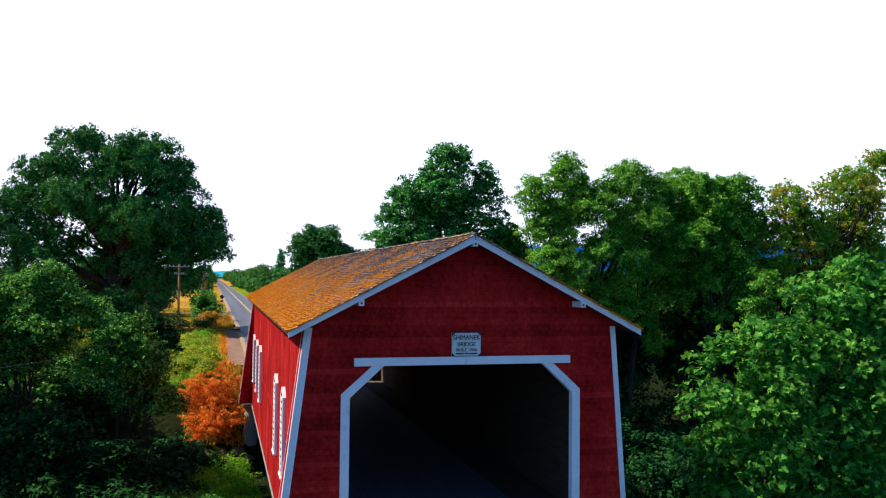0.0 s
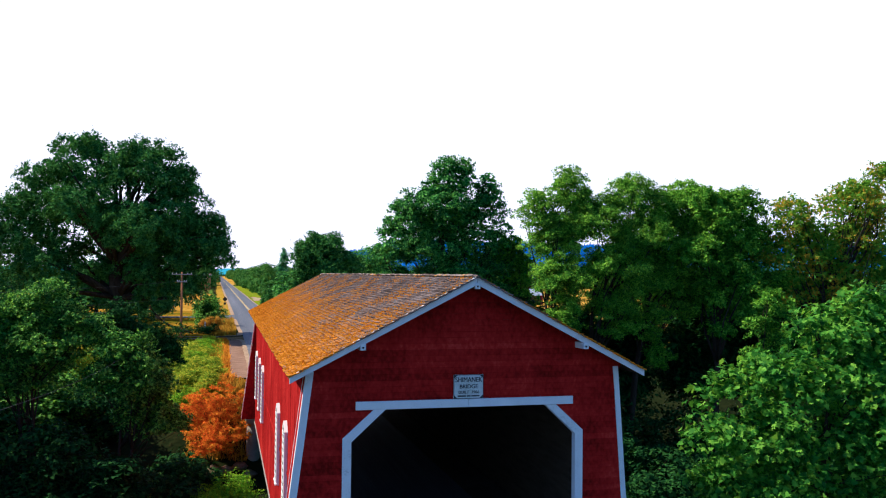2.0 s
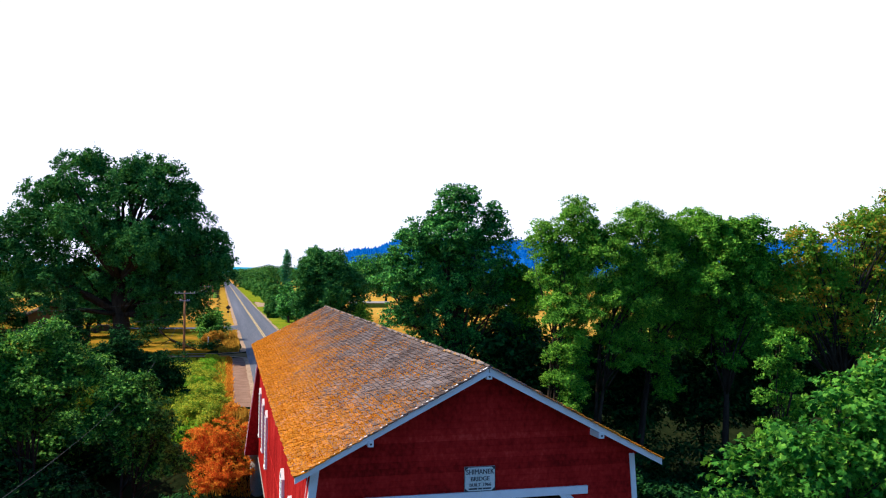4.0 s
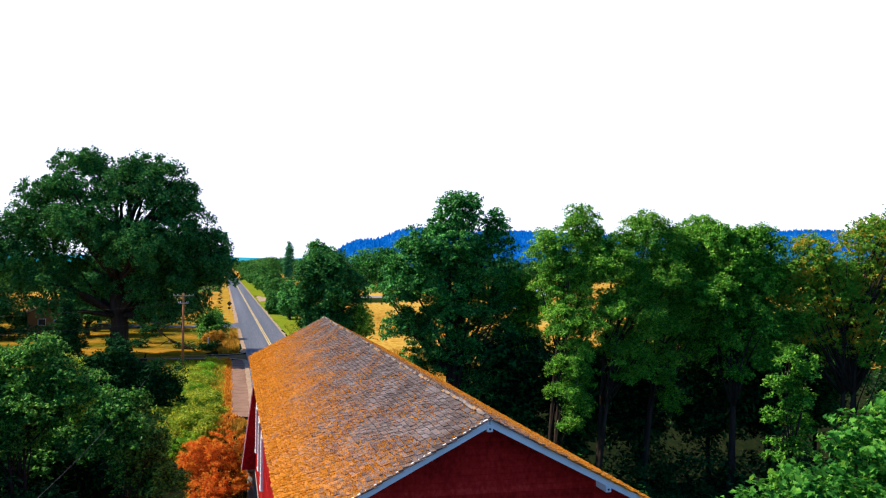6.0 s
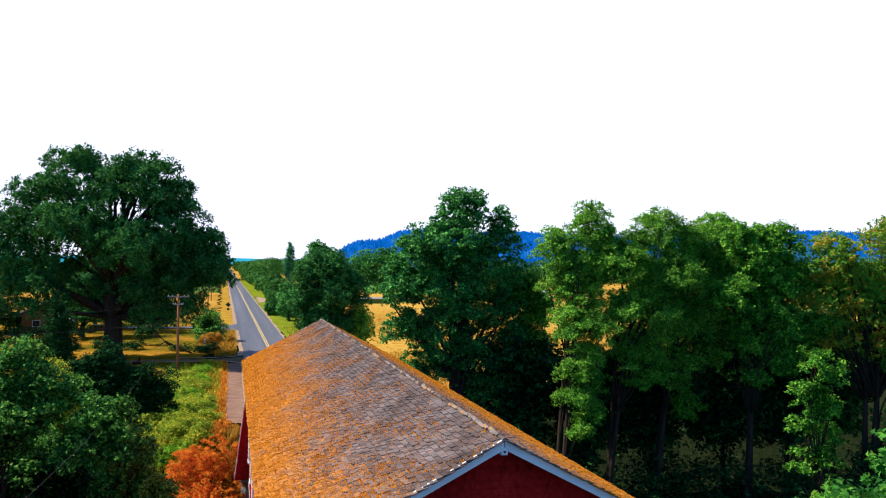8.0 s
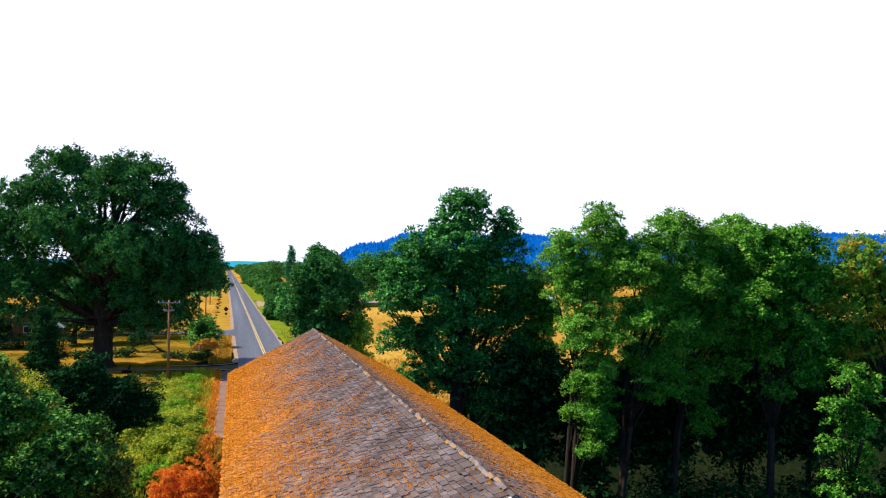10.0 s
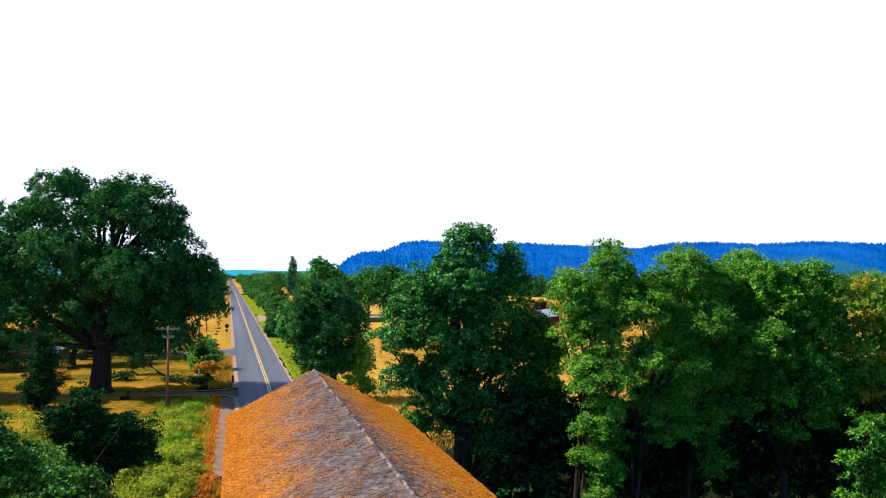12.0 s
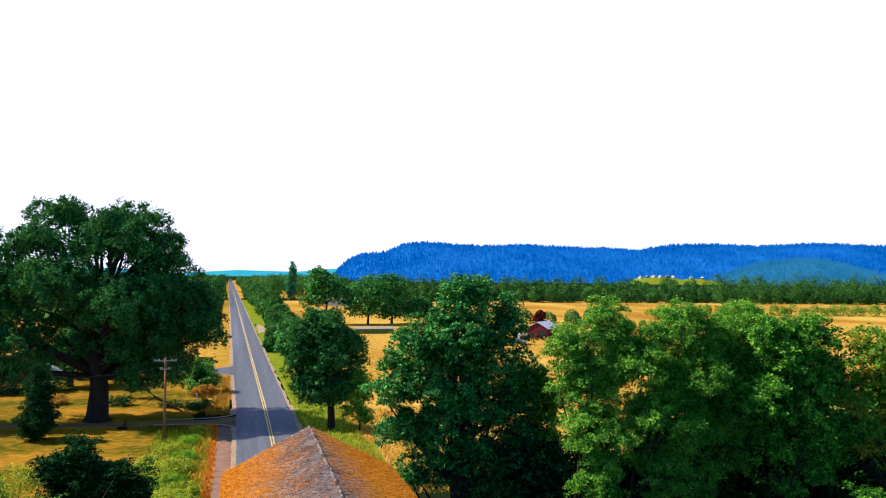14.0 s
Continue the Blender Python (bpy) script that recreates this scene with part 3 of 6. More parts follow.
# side walls: vertical boards each with a narrow joint, on an inner sheathing
LOUVRES = (7.6, 11.75, 25.9, 30.25, 35.05)
for s in (-1, 1):
    wall = tagged(new("side_wall"), "red vertical board side wall with slim white louvres")
    wall.parent = bridge
    y = FRONT_Y + PORTAL_DEPTH
    y_end = BACK_Y - PORTAL_DEPTH
    rng = random.Random(5 + s)
    shared = {}
    while y < y_end - 0.02:
        w = min(rng.choice((0.19, 0.2, 0.215)), y_end - y)
        key = round(w, 3)
        drop = rng.choice((0.0, 0.02, 0.05))
        if (key, drop) not in shared:
            bm = box(-0.02, 0.02, 0.004, w - 0.007, WALL_BOTTOM - drop, 6.36, 0.006)
            me = bpy.data.meshes.new("board")
            bm.to_mesh(me)
            bm.free()
            me.materials.append(RED)
            shared[key, drop] = me
        child("board", shared[key, drop], wall, at=(s * (WALL_X + rng.uniform(-0.004, 0.004)), y, 0))
        y += w
    part("sheathing", box(s * WALL_X - s * 0.10, s * WALL_X - s * 0.025, FRONT_Y + 0.1, BACK_Y - 0.1, WALL_BOTTOM + 0.1, 6.3), DARK_WOOD, wall, "dark inner sheathing")
    part("sill_board", box(*sorted((s * (WALL_X + 0.02), s * (WALL_X + 0.07))), FRONT_Y + PORTAL_DEPTH, BACK_Y - PORTAL_DEPTH, WALL_BOTTOM - 0.06, WALL_BOTTOM + 0.05, 0.008), GREY_WOOD, wall, "pale weathered edge board")
    part("belt_board", box(*sorted((s * (WALL_X + 0.02), s * (WALL_X + 0.045))), FRONT_Y + PORTAL_DEPTH, BACK_Y - PORTAL_DEPTH, 1.95, 2.06, 0.006), RED, wall, "narrow red belt board")
    # louvres with pointed heads
    for yc in LOUVRES:
        lou = tagged(new("louvre_window"), "slim white louvred window with a pointed head")
        lou.parent = wall
        lou.location = (s * WALL_X, yc, 0.62)
        h, w, slot = 3.1, 1.02, 0.52
        for side in (-1, 1):
            part("louvre_frame", box(*sorted((s * 0.02, s * 0.15)), *sorted((side * w / 2, side * slot / 2)), 0, h - 0.3, 0.008), WHITE, lou)
            part("louvre_head", prism([(side * w / 2, h - 0.3), (side * slot / 2, h - 0.3), (0, h - 0.10), (0, h + 0.03)], *sorted((s * 0.02, s * 0.15)), axis="x"), WHITE, lou)
        part("louvre_sill", box(*sorted((s * 0.02, s * 0.19)), -w / 2 - 0.03, w / 2 + 0.03, -0.07, 0.0, 0.008), WHITE, lou)
        # flush dark panel: shade between the slats is put into its colour
        part("louvre_back", box(*sorted((s * 0.021, s * 0.153)), -slot / 2, slot / 2, 0, h - 0.2), DARK, lou)
        bm = box(*sorted((s * 0.150, s * 0.168)), -slot / 2 - 0.03, slot / 2 + 0.03, 0.0, 0.12)
        me = bpy.data.meshes.new("slat")
        bm.to_mesh(me)
        bm.free()
        me.materials.append(WHITE)
        z = 0.02
        while z < h - 0.4:
            child("slat", me, lou, at=(0, 0, z))
            z += 0.24

# deck, floor beams, inner roof boards
deck = tagged(new("deck"), "timber plank deck")
deck.parent = bridge
part("deck_slab", box(-4.6, 4.6, 0.0, ROOF_L, -0.35, -0.04), DECK, deck)
for k in range(8):
    part("floor_beam", box(-4.55, 4.55, 1.2 + k * 5.3, 1.5 + k * 5.3, -1.1, -0.36, 0.01), DARK_WOOD, deck)
for s in (-1, 1):
    part("bottom_chord", box(*sorted((s * 4.2, s * 4.55)), 0.6, 39.4, -1.6, -1.11, 0.01), DARK_WOOD, deck)

# roof: boards, rafters' barge boards, brackets, shingles
roof = tagged(new("roof"), "weathered cedar shingle roof with orange lichen")
roof.parent = bridge
for s in (-1, 1):
    n = Vector((math.sin(SLOPE) * s, 0, math.cos(SLOPE)))
    bm = prism([(0, RIDGE_Z - 0.06), (s * EAVE_X, EAVE_Z - 0.06), (s * EAVE_X, EAVE_Z - 0.12), (0, RIDGE_Z - 0.12)], 0.045, ROOF_L - 0.045)
    part("roof_deck", bm, DARK_WOOD, roof, "dark underside boards")
    for y0, y1 in ((-0.02, 0.04), (ROOF_L - 0.04, ROOF_L + 0.02)):
        bm = prism([(s * 0.012, RIDGE_Z + 0.01), (s * (EAVE_X + 0.04), EAVE_Z - 0.01), (s * (EAVE_X + 0.04), EAVE_Z - 0.21), (s * 0.012, RIDGE_Z - 0.23)], y0, y1)
        part("barge_board", bm, WHITE, roof, "white painted barge board")
    part("eave_board", box(*sorted((s * (EAVE_X - 0.02), s * (EAVE_X + 0.01))), 0.05, ROOF_L - 0.05, EAVE_Z - 0.17, EAVE_Z - 0.065), DARK_WOOD, roof)
for ya, yb in ((-0.035, FRONT_Y + 0.03), (BACK_Y - 0.03, ROOF_L + 0.035)):
    for x in (-3.28, 0.0, 3.36):
        zt = roof_z(x) - 0.27
        part("purlin_end", box(x - 0.08, x + 0.08, ya, yb, zt - 0.08, zt + 0.1, 0.012), WHITE, roof, "white painted purlin end")
        part("bolt_hole", prism([(x - 0.035, zt + 0.02), (x + 0.035, zt + 0.02), (x + 0.02, zt - 0.03), (x - 0.02, zt - 0.03)], *sorted((ya - 0.004, ya + 0.02)) if ya < 1 else sorted((yb - 0.02, yb + 0.004))), DARK, roof, "dark bolt hole")
part("ridge_pole", box(-0.1, 0.1, 0.1, ROOF_L - 0.1, RIDGE_Z - 0.35, RIDGE_Z - 0.13), DARK_WOOD, roof)


def shingle_points(w, rng):
    """Six-sided split shingle lying in its own plane: u across, v down the slope, n up."""
    l = 0.29
    t = rng.uniform(0.034, 0.060)
    skew = rng.uniform(-0.008, 0.008)
    return [(0, 0, 0.0), (w, 0, 0.0), (w + skew, l, 0.0), (skew, l, 0.0), (0, 0, 0.004), (w, 0, 0.004), (w + skew, l, t), (skew, l, t)]


BOX_FACES = [(4, 5, 6, 7), (0, 3, 2, 1), (3, 7, 6, 2), (0, 4, 7, 3), (1, 2, 6, 5), (0, 1, 5, 4)]
SLOPE_LEN = math.hypot(EAVE_X, RIDGE_Z - EAVE_Z) + 0.05
for s in (-1, 1):
    rng = random.Random(40 + s)
    verts, faces = [], []
    cover = tagged(new("shingle_cover"), "grey-brown split shingles with orange lichen")
    cover.parent = roof
    down = Vector((s * math.cos(SLOPE), 0, -math.sin(SLOPE)))
    up = Vector((s * math.sin(SLOPE), 0, math.cos(SLOPE)))
    shared = {}
    singles = 0
    course = 0.155
    rows = int(SLOPE_LEN / course)
    for r in range(rows):
        v0 = SLOPE_LEN - 0.27 - r * course
        y = -0.05 - rng.uniform(0, 0.1)
        while y < ROOF_L + 0.02:
            w = rng.uniform(0.13, 0.29)
            slip = rng.uniform(-0.024, 0.028)
            base = Vector((0, y, RIDGE_Z - 0.045)) + down * max(v0 + slip, -0.05) + up * (0.012 + rng.uniform(0, 0.008))
            tilt = rng.uniform(0, 0.03)
            if s < 0 and y < 1.45 and singles < 300:
                w = round(w, 1) + 0.05
                key = (w, rng.randrange(4))
                if key not in shared:
                    p = shingle_points(w - 0.014, random.Random(key[1]))
                    shared[key] = mesh_of("shingle", [down * b + Vector((0, a, 0)) + up * (c + 0.05 * b) for a, b, c in p], BOX_FACES, SHINGLE)
                child("shingle", shared[key], cover, at=base)
                singles += 1
            else:
                k = len(verts)
                for a, b, c in shingle_points(w - 0.014, rng):
                    verts.append(base + down * b + Vector((0, a, 0)) + up * (c + (0.05 + tilt) * b))
                faces += [tuple(i + k for i in f) for f in BOX_FACES]
            y += w
    tagged(child("shingles", mesh_of("shingles", verts, faces, SHINGLE), cover), kind="stuff")
# crusts of lichen that stand up from the shingles
CRUST = material("orange_lichen_crust", ((0.35, (0.30, 0.085, 0.002)), (0.5, (0.58, 0.205, 0.002)), (0.65, (0.76, 0.330, 0.004))), scale=2.0, fine=20, rough=0.95, bump=0.0, island=0.3, spec=0.0)
for s in (-1, 1):
    gen = np.random.default_rng(70 + s)
    down = np.array((s * math.cos(SLOPE), 0.0, -math.sin(SLOPE)))
    up = np.array((s * math.sin(SLOPE), 0.0, math.cos(SLOPE)))
    count = 52000
    v, y = SLOPE_LEN * gen.random(count) ** 0.75, gen.uniform(0.02, ROOF_L - 0.02, count)
    patch = np.sin(y * 1.3 + 2.1 * np.sin(v * 1.7)) + np.sin(v * 2.3 + 1.7 * np.sin(y * 0.8 + 1)) + gen.normal(0, 0.7, count) + 0.55 * v
    v, y = v[patch > 0.9], y[patch > 0.9]
    m = len(v)
    base = v[:, None] * down + y[:, None] * np.array((0.0, 1.0, 0.0)) + np.array((0.0, 0.0, RIDGE_Z - 0.045)) + up * 0.045
    size, tall = gen.uniform(0.014, 0.036, m), gen.uniform(0.030, 0.056, m)
    top = base + up * tall[:, None]
    turn = gen.uniform(0, math.tau, m)
    ring = []
    for k in range(5):
        a = turn + k * math.tau / 5
        r = size * gen.uniform(0.7, 1.3, m)
        ring.append(base + down * (np.cos(a) * r)[:, None] + np.array((0.0, 1.0, 0.0)) * (np.sin(a) * r)[:, None])
    tris = np.concatenate([np.stack((ring[k], ring[(k + 1) % 5], top), axis=1) for k in range(5)])
    tagged(child("lichen_crust", quads_mesh("lichen_crust", tris, 3, CRUST), roof, "orange lichen crust on the shingles"), kind="stuff")
cap_mesh = {}
CAP = material("grey_ridge_cap", ((0.25, (0.07, 0.052, 0.045)), (0.5, (0.17, 0.135, 0.12)), (0.68, (0.28, 0.24, 0.22)), (0.85, (0.42, 0.20, 0.02))), scale=2, fine=18, rough=0.9, bump=0.4, island=0.6, spec=0.0)
rng = random.Random(9)
for k in range(3):
    t = 0.012 + 0.006 * k
    cap_mesh[k] = mesh_of("ridge_cap", [(0, 0, t), (0, 0.34, t + 0.02), (-0.075, 0, t - 0.042), (-0.075, 0.34, t - 0.024), (0.075, 0, t - 0.042), (0.075, 0.34, t - 0.024), (0, 0, 0), (0, 0.34, 0), (-0.075, 0, -0.06), (0.075, 0, -0.06)], [(0, 2, 3, 1), (1, 5, 4, 0), (2, 0, 6, 8), (0, 4, 9, 6)], CAP)
y = -0.05
while y < ROOF_L - 0.2:
    child("ridge_cap", cap_mesh[rng.randrange(3)], roof, at=pose(rng.uniform(-0.025, 0.025), y, RIDGE_Z + 0.035 + rng.uniform(-0.012, 0.014), 0, rng.uniform(-4, 4), rng.uniform(-5, 5)))
    y += rng.uniform(0.19, 0.24)

# name board over the entrance
sign = empty("name_board", -0.075, FRONT_Y - 0.05, 5.76, "white painted name board with dark lettering over the entrance", "sign")
SIGN_PAINT = material("weathered_sign_paint", ((0.3, (0.48, 0.51, 0.47)), (0.5, (0.70, 0.73, 0.68)), (0.7, (0.80, 0.82, 0.78))), scale=2.5, fine=26, rough=0.6, bump=0.1)
part("panel", box(-0.45, 0.45, 0.0, 0.045, -0.33, 0.36, 0.006), SIGN_PAINT, sign)
for sx in (-1, 1):
    part("border", box(*sorted((sx * 0.45, sx * 0.435)), -0.006, 0.0, -0.33, 0.36), BLACK_PAINT, sign)
for z in (-0.33, 0.345):
    part("border", box(-0.434, 0.434, -0.006, 0.0, z, z + 0.015), BLACK_PAINT, sign)
for sx in (-1, 1):
    for sz in (-0.33, 0.36):
        part("corner_plate", prism([(sx * 0.433, sz - 0.016 * (1 if sz > 0 else -1)), (sx * 0.34, sz - 0.016 * (1 if sz > 0 else -1)), (sx * 0.433, sz - 0.10 * (1 if sz > 0 else -1))], -0.006, -0.001), BLACK_PAINT, sign)


def words(text, size, x, z, y, parent, mat, stretch=1.0):
    cu = bpy.data.curves.new("lettering", "FONT")
    cu.body, cu.size, cu.align_x, cu.extrude, cu.offset = text, size, "CENTER", 0.003, 0.0
    ob = new("lettering", cu)
    me = bpy.data.meshes.new_from_object(ob)
    bpy.data.objects.remove(ob)
    bm = bmesh.new()
    for dx, dz in ((0.0, 0.0), (0.007, 0.0006)):  # heavy strokes
        first = len(bm.verts)
        bm.from_mesh(me)
        bm.verts.ensure_lookup_table()
        for v in bm.verts[first:]:
            v.co += Vector((dx, 0, dz))
    bm.to_mesh(me)
    bm.free()
    me.materials.clear()
    me.materials.append(mat)
    return child("lettering", me, parent, at=Matrix.Translation((x, y, z)) @ pose(0, 0, 0, 90, 0, 0) @ Matrix.Diagonal((stretch, 1, 1, 1)))


words("SHIMANEK", 0.20, 0, 0.15, -0.006, sign, BLACK_PAINT, 0.85)
words("BRIDGE", 0.165, 0, -0.035, -0.006, sign, BLACK_PAINT)
words("BUILT", 0.125, -0.15, -0.185, -0.006, sign, BLACK_PAINT)
words("1966", 0.125, 0.2, -0.185, -0.006, sign, BLACK_PAINT)
for xa, xb in ((-0.33, -0.08), (-0.05, 0.06), (0.09, 0.33)):
    part("lettering_bar", box(xa, xb, -0.006, -0.001, -0.275, -0.235), BLACK_PAINT, sign)

# far pier and abutment
for x in (-4.75, 4.75):
    pier = empty("bridge_pier", x, 40.6, -7.0, "round grey concrete pier under the bridge end", "bridge pier", "bridge piers")
    part("shaft", tube([(0, 0, 0), (0, 0, 5.0)], [0.5, 0.5], 20), CONCRETE, pier)
    part("cap", box(-0.6, 0.6, -0.6, 0.6, 5.0, 5.35, 0.03), CONCRETE, pier)
for nm, y0, y1 in (("abutment_far", 41.2, 43.0), ("abutment_near", -2.6, -0.4)):
    tagged(part(nm, box(-4.1, 4.1, y0, y1, -6.5, 0.2, 0.03), CONCRETE), "grey concrete bridge abutment", "abutment", kind="structure")


def creek_rock(x, y, r, seed):
    rng = random.Random(seed)
    bm = bmesh.new()
    bmesh.ops.create_icosphere(bm, subdivisions=2, radius=r)
    k = Vector((rng.uniform(0.9, 1.4), rng.uniform(0.8, 1.2), rng.uniform(0.5, 0.75)))
    ph = [rng.uniform(0, 6) for _ in range(3)]
    for v in bm.verts:
        d = v.co.normalized()
        bulge = 1 + 0.16 * math.sin(d.x * 4 + ph[0]) + 0.13 * math.sin(d.y * 5 + ph[1]) + 0.10 * math.sin(d.z * 7 + ph[2])
        v.co = Vector((v.co.x * k.x, v.co.y * k.y, v.co.z * k.z)) * bulge
    bmesh.ops.rotate(bm, verts=bm.verts, cent=(0, 0, 0), matrix=Matrix.Rotation(rng.uniform(0, 6), 3, "Z"))
    ob = tagged(part("creek_rock", bm, ROCK), "grey-brown boulder on the creek bank below the bridge", "rock", group="creek rocks")
    ob.location = (x, y, float(ground_height(x, y)) + r * 0.25)
    return ob


ROCK = material("creek_rock", ((0.25, (0.06, 0.045, 0.03)), (0.5, (0.16, 0.125, 0.085)), (0.8, (0.30, 0.25, 0.18))), scale=1.6, fine=12, rough=0.9, bump=0.7, depth=0.05, spec=0.0)
for k, (x, y, r) in enumerate(((-5.7, 39.5, 0.55), (-6.7, 39.2, 0.5), (-7.6, 39.0, 0.6), (-5.0, 38.9, 0.5), (-8.6, 38.8, 0.5), (-6.2, 38.5, 0.4), (-7.2, 38.2, 0.35), (-5.4, 38.0, 0.32))):
    creek_rock(x, y, r, 300 + k)


# ---- trees and bushes ----
def unit(v):
    return v / np.maximum(np.linalg.norm(v, axis=-1, keepdims=True), 1e-9)


RHOMB = [(0, -0.5), (0.30, 0.05), (0, 0.5), (-0.30, 0.05)]
PALMATE = [(0, -0.30), (0.14, -0.20), (0.44, -0.26), (0.30, -0.04), (0.58, 0.18), (0.25, 0.14), (0.24, 0.36), (0, 0.66), (-0.24, 0.36), (-0.25, 0.14), (-0.58, 0.18), (-0.30, -0.04), (-0.44, -0.26), (-0.14, -0.20)]
POINTED = [(-0.32, -0.3), (0.32, -0.3), (0.04, 0.62)]


def leaf_cloud(lobes, count, size, seed, clump=0.32, shape=POINTED, droop=0.3, fill=0.4, flat=0.85, wild=0.36, core=0.07, clumps=40, pad=0.62, sprays=12, spray=0.46, stray=0.05):
    """Leaves on sprays, sprays on clumps, clumps over the skins of several lobes (x, y, z, radius across, radius up), with a looser filling inside."""
    r = np.random.default_rng(seed)
    L = np.array(lobes, float)
    area = L[:, 3] * (L[:, 3] + L[:, 4])
    centres, rads = [], []
    for l, ar in zip(L, area):
        k = max(8, int(clumps * (ar / area.mean()) ** 0.5))
        d = unit(r.normal(size=(k, 3)))
        rad = r.uniform(0.25, 1.0, k) ** 0.45
        centres.append(l[:3] + d * rad[:, None] * np.array([l[3], l[3], l[4]]) * 0.9)
        rads.append((l[3] * l[3] * l[4]) ** (1 / 3) * clump * r.uniform(0.5, 1.5, k))
    C, R = np.concatenate(centres), np.concatenate(rads)
    # sprays sit mostly on the upper skin of their clump
    owner = np.repeat(np.arange(len(C)), sprays)
    sd = unit(r.normal(size=(len(owner), 3)))
    up = r.random(len(owner)) < pad
    sd[up, 2] = np.abs(sd[up, 2])
    so = sd * (r.uniform(0.55, 1.08, len(owner)) * R[owner])[:, None]
    so[:, 2] *= flat
    so[:, 2] -= droop * 0.5 * np.hypot(so[:, 0], so[:, 1]) * r.random(len(owner))
    SC, SR = C[owner] + so, R[owner] * spray * r.uniform(0.55, 1.35, len(owner))
    w = SR ** 2
    pick = r.choice(len(SC), count, p=w / w.sum())
    d = unit(r.normal(size=(count, 3)))
    upper = r.random(count) < 0.7
    d[upper, 2] = np.abs(d[upper, 2])
    rr = r.uniform(fill, 1.1, count)
    loose = r.random(count) < stray
    rr[loose] *= r.uniform(1.1, 1.6, loose.sum())
    off = d * (rr * SR[pick])[:, None]
    off[:, 2] *= 0.6
    P = SC[pick] + off
    P[:, 2] -= droop * np.abs(off[:, 0]) * r.random(count)
    inner = r.random(count) < core
    k = int(inner.sum())
    which = r.choice(len(L), k, p=area / area.sum())
    P[inner] = L[which, :3] + unit(r.normal(size=(k, 3))) * (r.random(k) ** 0.5)[:, None] * L[which][:, [3, 3, 4]] * 0.7
    nrm = unit(d * 0.5 + sd[pick] * 0.5 + np.array([0, 0, 0.65]) + r.normal(size=(count, 3)) * wild)
    u = unit(np.cross(nrm, r.normal(size=(count, 3))))
    v = np.cross(nrm, u)
    s = size * r.uniform(0.6, 1.35, count)
    s[inner] *= 1.35
    S = np.array(shape)
    fold = np.abs(S[:, 0]) * 0.35
    pts = P[:, None, :] + s[:, None, None] * (S[None, :, 0:1] * u[:, None] + S[None, :, 1:2] * v[:, None] - fold[None, :, None] * nrm[:, None])
    return pts.reshape(-1, 3), len(shape), C, R


def bough_cloud(lobes, count, size, seed, rc=0.9, cover=1.5, shape=RHOMB, wild=0.55, core=0.1, stray=0.03, sprays=9, under=0.12, sag=0.35, inner_size=1.3, thick=1.35):
    """Leaves on flat, drooping boughs of about one size, laid like shingles over the skins of the lobes, with a loose filling inside."""
    r = np.random.default_rng(seed)
    L = np.array(lobes, float)
    cs, rs, outs = [], [], []
    for i, l in enumerate(L):
        area = 4 * math.pi * ((2 * (l[3] * l[4]) ** 1.6 + (l[3] * l[3]) ** 1.6) / 3) ** (1 / 1.6)
        k = max(5, int(cover * area / (math.pi * rc * rc)))
        d = unit(r.normal(size=(k, 3)))
        d[d[:, 2] < -0.6, 2] *= -1
        c = l[:3] + d * l[[3, 3, 4]] * (0.4 + 0.68 * r.random(k) ** 0.7)[:, None]
        keep = np.ones(k, bool)
        for j, m in enumerate(L):
            if j != i:
                keep &= (np.sum(((c - m[:3]) / m[[3, 3, 4]]) ** 2, 1) > 0.5) | (r.random(k) < 0.15)
        cs.append(c[keep])
        outs.append(d[keep])
        rs.append(np.minimum(rc, l[3:5].min() * 0.8) * r.uniform(0.5, 1.45, int(keep.sum())))
    C, R, D = np.concatenate(cs), np.concatenate(rs), np.concatenate(outs)
    own = np.repeat(np.arange(len(C)), sprays)
    a, h = r.uniform(0, math.tau, len(own)), np.sqrt(r.random(len(own)))
    low = r.random(len(own)) < under
    so = np.stack([np.cos(a) * h, np.sin(a) * h, thick * (0.42 * (1 - h * h) - sag * h * h * r.uniform(0.3, 1.2, len(own)) - 0.5 * low * r.random(len(own)))], -1)
    so += D[own] * np.array([0.35, 0.35, 0.2]) * r.uniform(0, 1, (len(own), 1))
    S, SR = C[own] + so * R[own][:, None], R[own] * r.uniform(0.22, 0.42, len(own))
    w = SR ** 2
    pick = r.choice(len(S), count, p=w / w.sum())
    off = np.clip(r.normal(size=(count, 3)), -2.2, 2.2) * np.array([0.62, 0.62, 0.36 * thick]) * SR[pick][:, None]
    loose = r.random(count) < stray
    off[loose] *= r.uniform(1.2, 1.8, (int(loose.sum()), 1))
    P = S[pick] + off
    inner = r.random(count) < core
    k = int(inner.sum())
    vol = L[:, 3] ** 2 * L[:, 4]
    which = r.choice(len(L), k, p=vol / vol.sum())
    P[inner] = L[which, :3] + unit(r.normal(size=(k, 3))) * (r.random(k) ** 0.4)[:, None] * L[which][:, [3, 3, 4]] * 0.75
    nrm = unit(D[own[pick]] * 0.45 + np.array([0, 0, 0.6]) + r.normal(size=(count, 3)) * wild)
    u = unit(np.cross(nrm, r.normal(size=(count, 3))))
    v = np.cross(nrm, u)
    sz = size * r.uniform(0.6, 1.35, count)
    sz[inner] *= inner_size
    Q = np.array(shape)
    fold = np.abs(Q[:, 0]) * 0.35
    pts = P[:, None, :] + sz[:, None, None] * (Q[None, :, 0:1] * u[:, None] + Q[None, :, 1:2] * v[:, None] - fold[None, :, None] * nrm[:, None])
    return pts.reshape(-1, 3), len(shape), C, R


